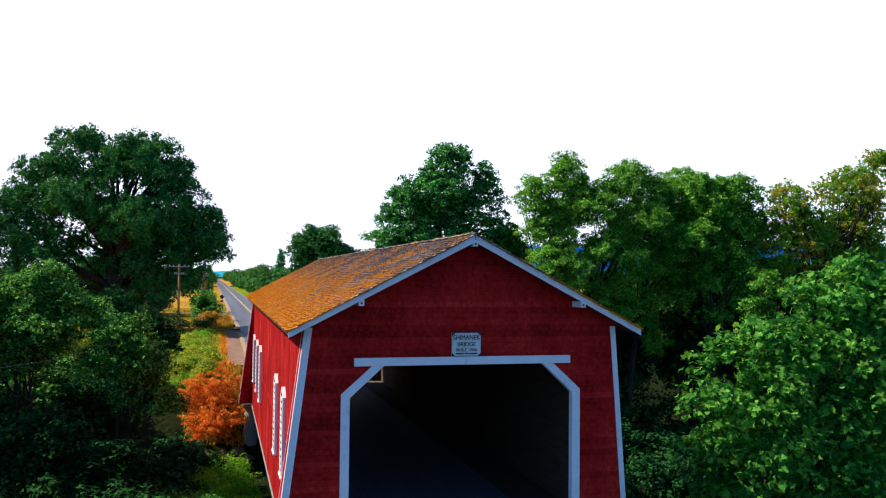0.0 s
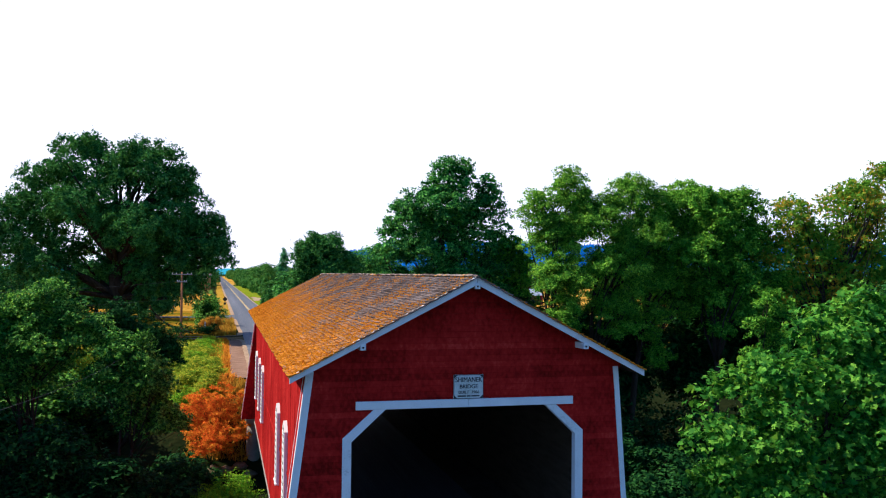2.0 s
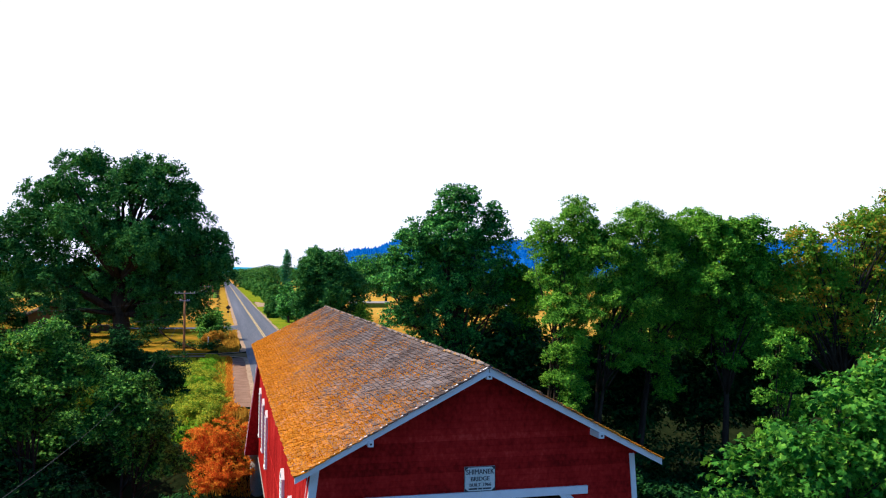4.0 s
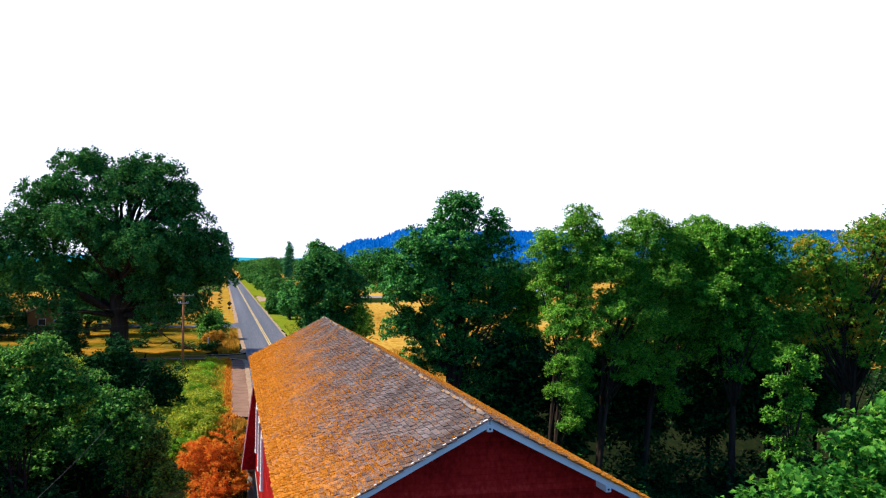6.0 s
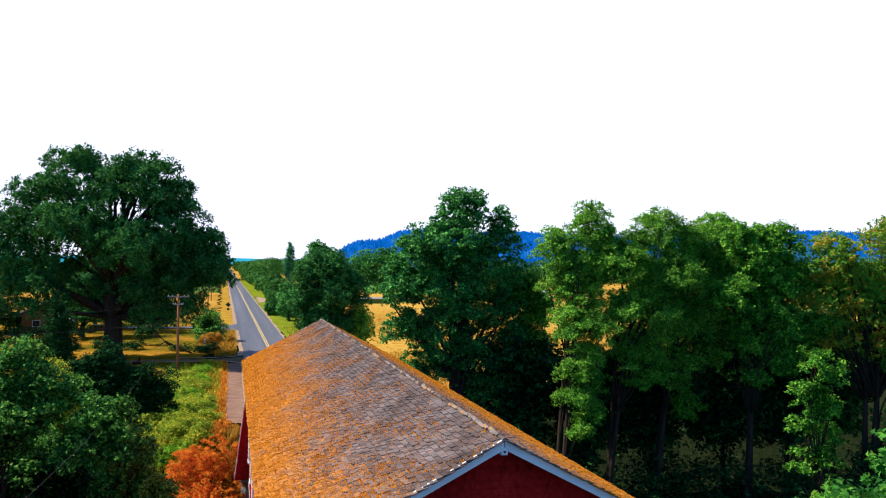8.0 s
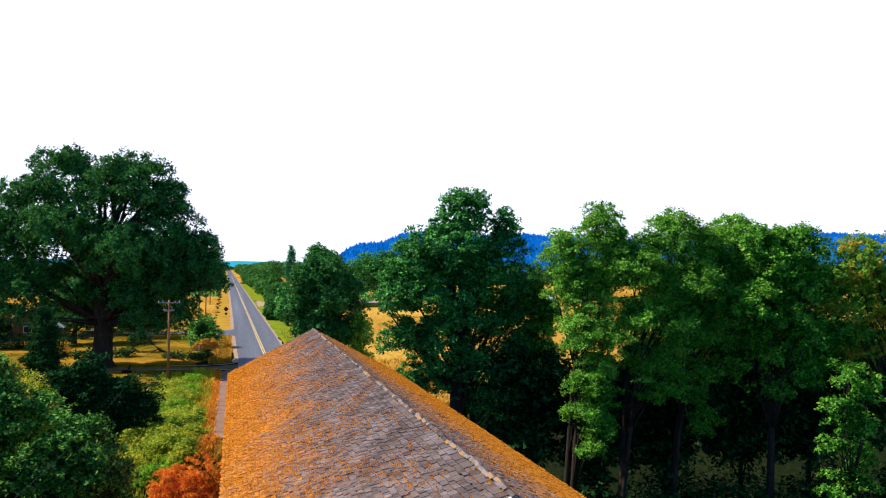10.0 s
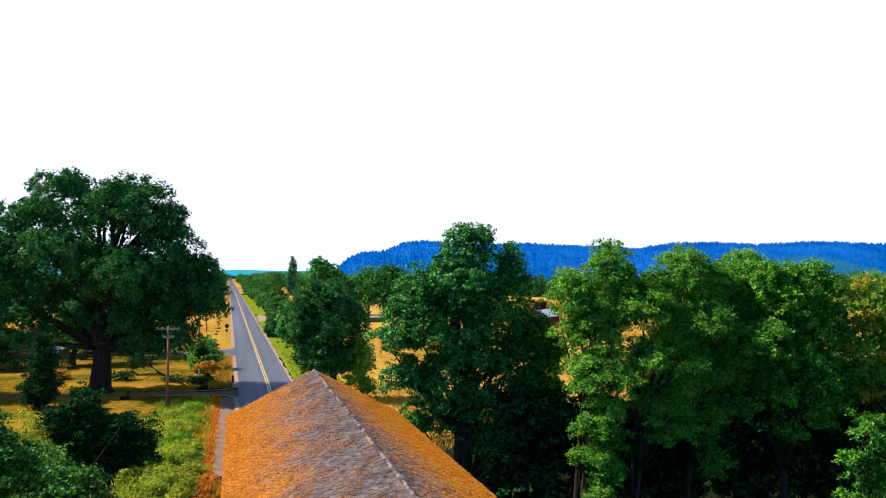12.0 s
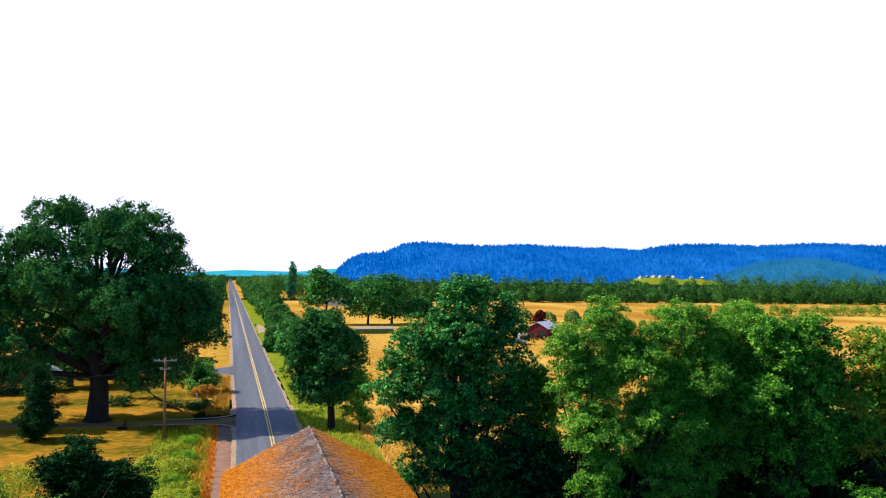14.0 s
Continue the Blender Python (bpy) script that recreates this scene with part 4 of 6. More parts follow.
def tree(name, x, y, lobes, count, size, mat, seed, label, trunk=0.3, fork=0.35, limbs=9, limb=0.36, category="tree", group="", base=None, stems=1, boughs=False, **kw):
    """A tapered trunk, limbs that reach into the clumps, and a crown of single leaves. Lobes are relative to x, y; heights are absolute."""
    z0 = float(ground_height(x, y)) - 0.15 if base is None else base
    ob = empty(name, x, y, z0, label, category, group)
    rel = [(l[0], l[1], l[2] - z0, l[3], l[4]) for l in lobes]
    pts, per, C, R = bough_cloud(rel, count, size, seed, **kw) if boughs else leaf_cloud(rel, int(count * 1.06), size * 0.90, seed, **kw)
    rng = random.Random(seed)
    top = max(l[2] + l[4] * 0.6 for l in rel)
    mean = Vector(np.average(np.array(rel)[:, :3], axis=0, weights=np.array(rel)[:, 3] ** 2))
    for sidx in range(stems):
        lean = Vector((rng.uniform(-0.5, 0.5), rng.uniform(-0.5, 0.5), 0)) * (0.6 if stems > 1 else 0.2)
        foot = Vector((rng.uniform(-0.5, 0.5), rng.uniform(-0.3, 0.3), 0)) if stems > 1 else Vector((0, 0, 0))
        head = Vector((mean.x, mean.y, 0)) * 0.8 + lean * top * 0.12
        spine = [foot + Vector((head.x * f ** 1.6, head.y * f ** 1.6, top * 0.86 * f)) + Vector((rng.uniform(-1, 1), rng.uniform(-1, 1), 0)) * trunk * 0.35 * (0 < f < 1) for f in (0, 0.05, 0.2, 0.4, 0.6, 0.8, 1.0)]
        rad = [trunk * g for g in (1.7, 1.15, 0.95, 0.75, 0.5, 0.28, 0.08)]
        part("trunk", tube(spine, rad, 9), BARK, ob, "brown bark trunk")
        order = sorted(range(len(C)), key=lambda i: -R[i] + rng.uniform(0, 1) * R.max())[sidx::stems]
        for i in order[:limbs]:
            tip = Vector(C[i])
            f = max(fork * 0.6, min(0.85, (tip.z / top) * 0.62))
            k = f * 6
            j = min(5, int(k)) if k >= 1 else 1
            start = spine[min(6, j + 1)].lerp(spine[min(6, j + 2)], 0.3)
            if start.z > tip.z + 1.5:
                start = spine[2].lerp(spine[3], rng.random())
            mid = start.lerp(tip, 0.5) + Vector((rng.uniform(-1, 1), rng.uniform(-1, 1), rng.uniform(-0.3, 1.0))) * (tip - start).length * 0.10
            part("limb", tube([start, start.lerp(mid, 0.6), mid, mid.lerp(tip, 0.6), tip], [min(trunk, 0.7) * limb * g for g in (1.0, 0.83, 0.61, 0.39, 0.14)], 6), BARK, ob)
    child("crown", quads_mesh("crown", pts, per, mat), ob, "leafy crown")
    return ob


def bush(name, x, y, lobes, count, size, mat, seed, label, category="bush", group="", base=None, **kw):
    z0 = float(ground_height(x, y)) - 0.1 if base is None else base
    ob = empty(name, x, y, z0, label, category, group)
    rel = [(l[0], l[1], l[2] - z0, l[3], l[4]) for l in lobes]
    pts, per, C, R = leaf_cloud(rel, count, size, seed, **kw)
    rng = random.Random(seed)
    bm = bmesh.new()
    for i in rng.sample(range(len(C)), min(len(C), 10)):
        tip = Vector(C[i])
        tube([(rng.uniform(-0.2, 0.2), rng.uniform(-0.2, 0.2), 0), tip * 0.5 + Vector((0, 0, 0.1)), tip], [0.05, 0.035, 0.012], 5, bm)
    part("stems", bm, BARK, ob, "thin brown stems")
    child("foliage", quads_mesh("foliage", pts, per, mat), ob)
    return ob


tree("oak_tree", -21, 97.5, [(-4.5, 0.7, 22.5, 5.2, 4.4), (2.9, -1.4, 22.0, 5.6, 4.4), (7.5, -2, 17.9, 4.1, 4.7), (10.8, -2.5, 13.0, 3.8, 3.8), (13.4, -3.5, 11.2, 2.0, 2.4), (-8.5, 2, 18.9, 5.0, 4.6), (-10.6, 2, 13.3, 5.8, 5.6), (-8.1, -2, 8.2, 4.4, 3.0), (-1.0, 4, 14.0, 5.6, 4.4), (6.3, -2, 9.2, 5.2, 3.8), (-3.4, -4.5, 16.6, 4.6, 3.4), (3.4, -5, 14.0, 5.2, 3.6), (8.5, 4, 12, 5, 5), (6.0, -1, 6.6, 4.4, 2.6), (1, 3, 9, 5, 3)], 190000, 0.36, OAK, 1, "very large dark green spreading oak on the lawn", trunk=1.15, limbs=60, limb=0.5, fork=0.2, boughs=True, rc=0.9, cover=0.95, core=0.04, shape=POINTED, wild=0.65, sprays=9, sag=0.3, thick=2.0)
LAWN_TREES = [(-22, 141, [(0, 0, 4.5, 4.5, 5), (3, 2, 3, 4, 3)], 14000), (-47, 141, [(0, 0, 5, 5, 5.5), (4, 1, 2, 3, 2.5)], 14000), (-56, 134, [(0, 0, 5.5, 6, 6)], 13000), (-31, 150, [(0, 0, 6, 6, 6)], 13000), (-68, 126, [(0, 0, 6, 6, 6.5)], 13000), (-37.5, 97, [(0, 0, 13.2, 4.4, 5.6), (-6, 1, 11.5, 5.2, 7.0), (-2, 0, 6, 4, 4)], 26000), (-30, 130, [(0, 0, 6, 4.5, 5), (4, 2, 5, 4, 4.5)], 16000), (-46, 128, [(0, 0, 8, 6, 7), (-7, 0, 7, 6, 6)], 22000), (-27, 152, [(0, 0, 6, 5, 5), (-5, 4, 5, 4, 4)], 15000), (-62, 118, [(0, 0, 9, 7, 8)], 16000)]
for k, (x, y, lobes, n) in enumerate(LAWN_TREES):
    tree("garden_tree", x, y, lobes, int(n * 0.7), 0.48, OAK, 50 + k, "dark green leafy tree behind the lawn", trunk=0.4, group="garden trees", core=0.3)
tree("maple_tree", 10.5, 42, [(0.0, 0, 16.5, 1.8, 1.9), (1.4, 0.5, 17.4, 0.7, 0.9), (3.4, 0.5, 15.6, 1.1, 1.5), (-1.4, -0.6, 14.4, 2.6, 1.9), (-3.5, 0.3, 13.3, 1.7, 1.6), (-4.5, 0.5, 10.9, 1.5, 2.1), (-0.8, 0.4, 11.6, 3.0, 2.4), (2.4, 0.2, 12.6, 2.2, 2.7), (-4.2, 0.6, 8.0, 1.2, 1.4), (-0.9, 0.9, 8.0, 2.3, 1.9), (3.6, 0.8, 8.6, 1.9, 3.2), (3.0, 1.0, 3.8, 2.4, 2.6), (-1.4, 0.6, 4.8, 1.4, 1.2), (1.1, 0, 3.4, 0.9, 0.8), (-3.4, 0.8, 4.8, 1.0, 1.0), (0.4, 0.2, 9.6, 2.4, 1.9), (-2.6, 0.4, 6.6, 1.5, 1.5), (0.8, 0.2, 6.2, 1.7, 1.6)], 115000, 0.215, MAPLE, 3, "tall dark green maple beside the bridge", trunk=0.34, limbs=16, stems=4, boughs=True, rc=0.55, cover=1.5, core=0.06, shape=RHOMB, sag=0.5, thick=1.1)
tree("roadside_tree", 6.4, 86.6, [(-1.2, 0, 12.2, 3.2, 2.0), (-3.3, 0, 10.2, 1.7, 2.6), (0.0, -0.5, 9.0, 3.4, 3.0), (2.4, 0, 9.2, 1.9, 2.3), (2.0, 0.3, 5.4, 2.0, 1.7), (-0.9, 0.3, 6.0, 2.4, 2.2), (-4.0, 0.5, 7.2, 1.3, 1.8), (0.8, 0.4, 4.2, 2.0, 1.6), (-1.5, 0, 4.2, 2.0, 1.8), (-3.2, 0.3, 5.0, 1.6, 1.8)], 44000, 0.3, OAK, 4, "rounded dark green tree at the field's edge", trunk=0.2, stems=3, limbs=12, boughs=True, rc=0.6, cover=1.8, core=0.2, fork=0.6, shape=POINTED)
tree("roadside_tree", 9.8, 85.2, [(0, 0, 6.2, 1.1, 1.4), (0.1, 0, 4.2, 1.3, 1.6), (-0.8, 0.2, 2.6, 1.3, 1.3), (0.4, 0, 1.6, 1.2, 1.2)], 6500, 0.26, ASH, 36, "slim light green young tree at the field's edge", trunk=0.08, limbs=6, boughs=True, rc=0.4, cover=1.5, group="roadside trees")
tree("roadside_tree", 6.0, 165, [(-0.1, 0, 5.0, 2.8, 5.0), (1, 2, 3, 3, 3)], 9000, 0.5, MAPLE, 5, "small green roadside tree", trunk=0.25, group="roadside trees")
tree("roadside_tree", 8.4, 145, [(-0.6, 0.2, 6.0, 2.8, 4.6), (1.4, 0, 3.4, 2.6, 3.2)], 9000, 0.45, MAPLE, 6, "small green roadside tree", trunk=0.25, group="roadside trees")
tree("ash_tree", 16, 36, [(2.3, 0, 15.6, 1.3, 1.7), (0.2, 0.3, 13.5, 1.5, 1.9), (3.0, 0, 13.4, 1.6, 1.9), (1.4, 0.6, 11.2, 2.2, 1.7), (1.5, -0.6, 8.6, 2.2, 1.7), (1.7, -0.9, 6.6, 1.2, 0.8), (0.6, -1.0, 5.6, 1.2, 0.8), (2.0, -1.1, 4.7, 1.0, 0.8), (0.9, -1.0, 3.7, 1.2, 0.8), (1.7, -1.2, 2.5, 0.9, 0.7), (0.8, -1.2, 1.4, 0.8, 0.7)], 88000, 0.16, ASH, 7, "fresh green feathery tree by the creek", trunk=0.2, stems=2, limbs=9, boughs=True, rc=0.46, cover=1.6, core=0.06, sag=0.2, stray=0.12)
tree("ash_tree", 19.8, 35.5, [(3.6, 0.4, 15.1, 1.6, 1.7), (5.4, 0.6, 14.4, 1.7, 1.6), (0.4, -0.4, 12.7, 1.9, 1.7), (4.0, 0, 12.0, 2.5, 1.8), (1.9, -0.2, 9.8, 2.6, 1.5), (3.2, 1.2, 8.6, 2.6, 2.4), (1.6, 0.3, 13.9, 1.3, 1.3), (2.2, 1.0, 6.6, 2.0, 1.4), (0.9, -0.8, 6.4, 1.0, 0.9), (1.8, -0.3, 4.8, 0.9, 0.7), (3.6, 0.4, 5.2, 1.1, 0.9)], 106000, 0.16, ASH, 8, "fresh green feathery tree by the creek", trunk=0.22, stems=2, limbs=9, boughs=True, rc=0.46, cover=1.6, core=0.06, sag=0.2, stray=0.12)
tree("ash_tree", 24.2, 37, [(5.4, 1.2, 15.4, 1.6, 1.3), (4.0, 0.5, 14.0, 1.9, 1.6), (4.2, -0.6, 11.0, 1.9, 1.3), (2.4, 0, 8.7, 2.3, 1.7), (1.2, -1.0, 4.3, 0.7, 0.6), (1.7, -1.1, 3.2, 0.8, 0.7), (1.2, -1.2, 2.2, 0.6, 0.6), (2.9, 0.3, 13.0, 1.7, 1.6), (4.6, 0.5, 12.5, 1.8, 1.5), (0.9, 0.2, 10.4, 1.9, 1.5), (6.0, 0.6, 8.2, 2.2, 1.8), (3.4, 1.0, 6.6, 2.0, 1.5), (1.2, -0.6, 6.0, 1.1, 1.0)], 98000, 0.17, ASH, 9, "green leafy tree in the creekside thicket", trunk=0.22, stems=2, limbs=9, boughs=True, rc=0.5, cover=1.6, core=0.06, sag=0.25, stray=0.07)
tree("creek_maple", 30, 35, [(-0.2, 0.4, 14.3, 1.9, 1.5), (2.6, 0.6, 14.6, 1.7, 1.3), (0.9, 0, 12.4, 2.6, 1.7), (3.9, 0.5, 11.7, 1.8, 1.6), (-2.0, -0.8, 11.0, 1.5, 1.1), (1.8, 0.6, 9.5, 3.0, 1.8), (4.6, -1.5, 8.6, 1.2, 1.0), (1.8, 1.2, 6.8, 2.4, 1.6), (-0.6, 0.2, 7.6, 1.2, 1.0), (2.6, -0.4, 5.6, 1.0, 0.8), (0.4, -0.2, 5.0, 0.9, 0.8), (3.6, 0.2, 6.6, 1.1, 1.0)], 92000, 0.22, CREEK, 10, "dense dark green maple in the creekside thicket", trunk=0.3, limbs=20, boughs=True, rc=0.65, cover=1.5, core=0.08, sag=0.45)
tree("creek_maple", 15.5, 42.5, [(0.1, 0, 10.6, 1.3, 1.5), (1.0, 0.2, 9.2, 1.4, 1.7), (0.3, 0, 7.0, 1.6, 1.8), (-0.3, 0.2, 4.6, 1.8, 2.0), (1.6, 0.3, 5.4, 1.6, 2.0)], 18000, 0.27, CREEK, 37, "slim green tree between the maple and the thicket", trunk=0.14, limbs=10, boughs=True, rc=0.5, cover=1.7, core=0.14)
tree("turning_tree", 39.3, 33.5, [(-3.3, 0, 13.6, 1.7, 1.7), (-4.0, 0.3, 10.8, 1.6, 1.7), (-1.6, 0, 11.4, 1.9, 2.0), (-3.0, 0.5, 7.8, 1.9, 1.7), (2.6, 0, 14.9, 2.6, 2.0), (5.0, 0, 16.8, 1.3, 1.5), (2.0, 0.5, 11.7, 2.4, 1.8), (5.0, 1, 13.0, 2.1, 2.0), (1.0, 0.6, 7.0, 2.8, 2.4), (0.0, 0.4, 9.4, 2.4, 1.8), (4.5, 0.6, 9.8, 2.4, 1.9)], 54000, 0.23, TURNING, 11, "thin tree with olive and orange turning leaves", trunk=0.24, limbs=40, stems=3, boughs=True, rc=0.45, cover=1.4, core=0.05, wild=0.7)
tree("creek_maple", 25.5, 21.8, [(-0.3, 0, 7.8, 0.7, 0.6), (0.6, -0.3, 6.9, 0.8, 0.6), (-0.7, -0.2, 6.0, 0.9, 0.7), (0.5, 0, 5.0, 0.9, 0.7), (-0.9, 0, 4.0, 0.8, 0.6), (0.9, 0.3, 3.2, 1.0, 0.7), (-0.2, 0.2, 2.0, 1.1, 0.8)], 8000, 0.2, CREEK, 12, "thin green young maple by the creek", trunk=0.13, limbs=22, boughs=True, rc=0.42, cover=0.85, core=0.03)
# trees outside the view, added to cast shade over the left bank
SHADE_ROW = [(-34, 27, 15, 5.5), (-33, 15, 13, 5.0), (-42, 38, 16, 6.0), (-30, 5, 11, 4.5)]
for k, (x, y, h, w) in enumerate(SHADE_ROW):
    tree("unseen_shade_tree", x, y, [(0, 0, h - w, w, w), (0.8, 0, h * 0.4, w, w * 0.9), (-0.6, 0, 0.0, w, 3.5)], 12000, 0.5, OAK, 130 + k, "tall leafy tree out of view upstream, added to shade the creek bank", trunk=0.3, group="creekside trees")
# the first five get the dark leaf colour in place of thicket shade
BACK_ROW = [(15, 41.5, 7.4, 3.1), (20.5, 41, 6.8, 3.2), (26, 41.5, 7.2, 3.4), (32, 41, 7.6, 3.5), (37, 40, 7.2, 3.3), (43, 42, 9.4, 4.2), (52, 40, 10.0, 4.4), (46, 30, 8.4, 4.0), (62, 38, 11.0, 5.0)]
for k, (x, y, h, w) in enumerate(BACK_ROW):
    tree("thicket_tree", x, y, [(0, 0, h - w * 0.8, w, w), (0.8, 0, h * 0.45, w, w * 0.9), (-0.6, 0, 1.0, w, 3.0)], 15000, 0.44, CONIFER_AND_SHADE if k < 5 else OAK, 60 + k, "leafy tree at the back of the creekside thicket, dark as if in shade", trunk=0.22, group="thicket trees", core=0.3)
tree("bigleaf_maple", 13.4, 2.8, [(2.3, 0.3, 7.9, 0.9, 0.9), (0.9, 0.2, 7.0, 1.5, 1.1), (-1.8, 0.4, 5.8, 0.7, 0.7), (-0.9, 0, 5.1, 1.6, 1.1), (-3.3, 0.6, 4.8, 0.6, 0.8), (1.3, -0.3, 5.3, 1.7, 1.3), (-3.6, 0.5, 3.4, 0.8, 0.7), (-2.1, -0.2, 3.5, 1.5, 1.1), (-3.3, 0.3, 1.8, 1.1, 0.8), (-1.3, 0, 1.7, 1.7, 1.2), (1.5, -0.5, 3.0, 1.8, 1.5), (1.5, 0, 0.8, 1.8, 1.2), (3.8, 0.2, 6.2, 1.8, 1.9), (3.8, 0, 3.0, 2.2, 2.2), (-1.0, 0.3, -0.8, 2.6, 1.3), (2.4, 0.3, -1.2, 2.6, 1.3), (-2.6, 0.8, 0.4, 1.4, 1.0)], 27000, 0.235, BIGLEAF, 13, "bushy bright green bigleaf maple beside the bridge entrance", trunk=0.12, limbs=16, stems=2, boughs=True, rc=0.42, cover=1.7, core=0.10, shape=PALMATE, wild=0.5, sag=0.55, sprays=7)
tree("bank_tree", -18.5, 33.5, [(0.7, 0, 6.4, 2.0, 1.8), (2.7, -0.3, 5.0, 2.0, 1.5), (-0.9, 0.5, 4.6, 1.8, 1.7), (1.0, -0.5, 4.4, 2.2, 1.6), (-3.2, 0.5, 6.2, 2.2, 2.0), (-3.0, 0, 3.4, 2.0, 1.7), (-0.6, 0.9, 2.6, 2.6, 1.6)], 46000, 0.2, SHRUB, 14, "grey-green leafy tree on the creek bank", trunk=0.16, stems=3, limbs=10, boughs=True, rc=0.48, cover=1.7, core=0.14, under=0.2)
tree("bank_tree", -12.8, 31.8, [(0.0, 0, 3.6, 1.6, 1.6), (1.1, -0.3, 2.3, 1.5, 1.3), (2.0, 0.4, -0.2, 1.6, 1.2), (-0.5, 0.3, 2.3, 1.7, 1.4), (1.0, 0.3, 0.6, 1.4, 1.2)], 27000, 0.2, SHRUB, 15, "green leafy tree on the creek bank", trunk=0.14, stems=2, limbs=10, boughs=True, rc=0.45, cover=1.7, core=0.14, under=0.2)
tree("bank_tree", -27, 34, [(0, 0, 6.5, 4.2, 4.2), (-5, 1, 5.5, 4.7, 4.7), (0, -1, 2.4, 4.4, 2.8)], 28000, 0.28, OAK, 16, "dark leafy tree on the creek bank", trunk=0.22, clump=0.34, clumps=28, sprays=8, spray=0.44, pad=0.85, core=0.26)
# filler bushes whose dark leaf colour stands in for the ravine's shade
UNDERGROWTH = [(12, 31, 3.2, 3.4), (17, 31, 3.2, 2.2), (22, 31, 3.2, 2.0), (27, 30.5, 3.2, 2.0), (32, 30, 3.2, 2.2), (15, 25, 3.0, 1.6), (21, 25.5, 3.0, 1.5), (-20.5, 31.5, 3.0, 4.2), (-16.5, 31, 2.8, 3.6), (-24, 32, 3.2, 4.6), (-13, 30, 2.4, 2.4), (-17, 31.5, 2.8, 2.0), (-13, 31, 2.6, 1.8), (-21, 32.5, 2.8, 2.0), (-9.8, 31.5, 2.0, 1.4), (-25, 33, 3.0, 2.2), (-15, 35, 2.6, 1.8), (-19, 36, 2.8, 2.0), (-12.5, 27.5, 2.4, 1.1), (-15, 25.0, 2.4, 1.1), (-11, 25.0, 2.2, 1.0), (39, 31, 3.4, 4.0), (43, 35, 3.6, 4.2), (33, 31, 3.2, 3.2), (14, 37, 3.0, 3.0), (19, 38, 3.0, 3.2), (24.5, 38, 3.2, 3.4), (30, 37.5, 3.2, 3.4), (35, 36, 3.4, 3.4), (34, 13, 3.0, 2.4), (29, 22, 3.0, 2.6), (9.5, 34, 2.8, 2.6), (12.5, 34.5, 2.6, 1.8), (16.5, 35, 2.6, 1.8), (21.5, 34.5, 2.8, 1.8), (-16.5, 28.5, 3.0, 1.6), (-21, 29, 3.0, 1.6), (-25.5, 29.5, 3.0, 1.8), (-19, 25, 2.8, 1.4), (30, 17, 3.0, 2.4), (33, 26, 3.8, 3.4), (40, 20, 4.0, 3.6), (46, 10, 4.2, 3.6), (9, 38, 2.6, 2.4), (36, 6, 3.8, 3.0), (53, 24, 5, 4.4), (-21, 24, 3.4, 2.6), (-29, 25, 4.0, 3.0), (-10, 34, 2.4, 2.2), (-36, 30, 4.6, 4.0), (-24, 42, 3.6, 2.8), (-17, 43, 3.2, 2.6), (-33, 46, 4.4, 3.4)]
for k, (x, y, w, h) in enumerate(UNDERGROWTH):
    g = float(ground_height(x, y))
    bush("undergrowth_bush", x, y, [(0, 0, g + h * 0.75, w, h), (w * 0.5, w * 0.3, g + h * 0.4, w * 0.8, h * 0.7)], 4200, 0.34, CONIFER_AND_SHADE, 80 + k, "dense undergrowth bush in the ravine, shade put into its leaf colour", group="undergrowth")
for k, (x, y, z, w) in enumerate(((-17.5, 49, 0.6, 2.8), (-22.5, 50, 1.2, 3.2), (-28, 50.5, 1.6, 3.4), (-34, 52, 1.8, 3.8), (-20, 44, 0.4, 3.0), (-26, 45, 0.8, 3.4))):
    bush("bank_bush", x, y, [(0, 0, z, w, 2.6), (1.0, -1, z - 1.6, w, 2.2)], 9000, 0.28, (SHRUB, OAK)[k % 2], 140 + k, "dense green bush at the top of the creek bank", group="bank bushes")
bush("dark_evergreen_bush", -16, 53, [(0.4, 0, 5.0, 1.8, 1.6), (-1.0, 0, 3.9, 1.9, 1.9), (0.6, 0, 2.6, 2.4, 2.3), (0, 0, -0.6, 2.6, 2.4)], 30000, 0.2, CONIFER_AND_SHADE, 17, "dark feathery evergreen bush at the lawn's edge", group="evergreen bushes", core=0.3, wild=0.8)
bush("dark_evergreen_bush", -13, 53, [(0.1, 0, 3.3, 2.3, 1.8), (1.6, -0.3, 2.2, 1.5, 1.4), (-0.4, 0, 1.4, 2.8, 2.2), (1.2, -0.5, 0.0, 2.0, 1.6), (0.0, 0, -1.6, 2.9, 2.2)], 34000, 0.2, CONIFER_AND_SHADE, 18, "dark feathery evergreen bush at the lawn's edge", group="evergreen bushes", core=0.3, wild=0.8)
bush("willow_bush", -18.8, 47, [(0, 0, 4.2, 1.6, 1.6), (-1.2, 0, 2.8, 1.8, 1.8), (1.0, 0, 2.2, 1.5, 1.6), (0, 0, 0, 2, 2)], 12000, 0.16, WEED, 38, "pale yellow-green willow bush on the bank", wild=0.7)
bush("round_bush", -9.9, 66, [(-0.4, 0, 0.3, 2.3, 1.5), (0.6, 3, 0.1, 1.9, 1.2), (-0.8, -4, -0.2, 2.2, 1.5), (0.2, -7, -0.5, 1.8, 1.3)], 26000, 0.16, WEED, 19, "rounded yellow-green bush by the road bank")
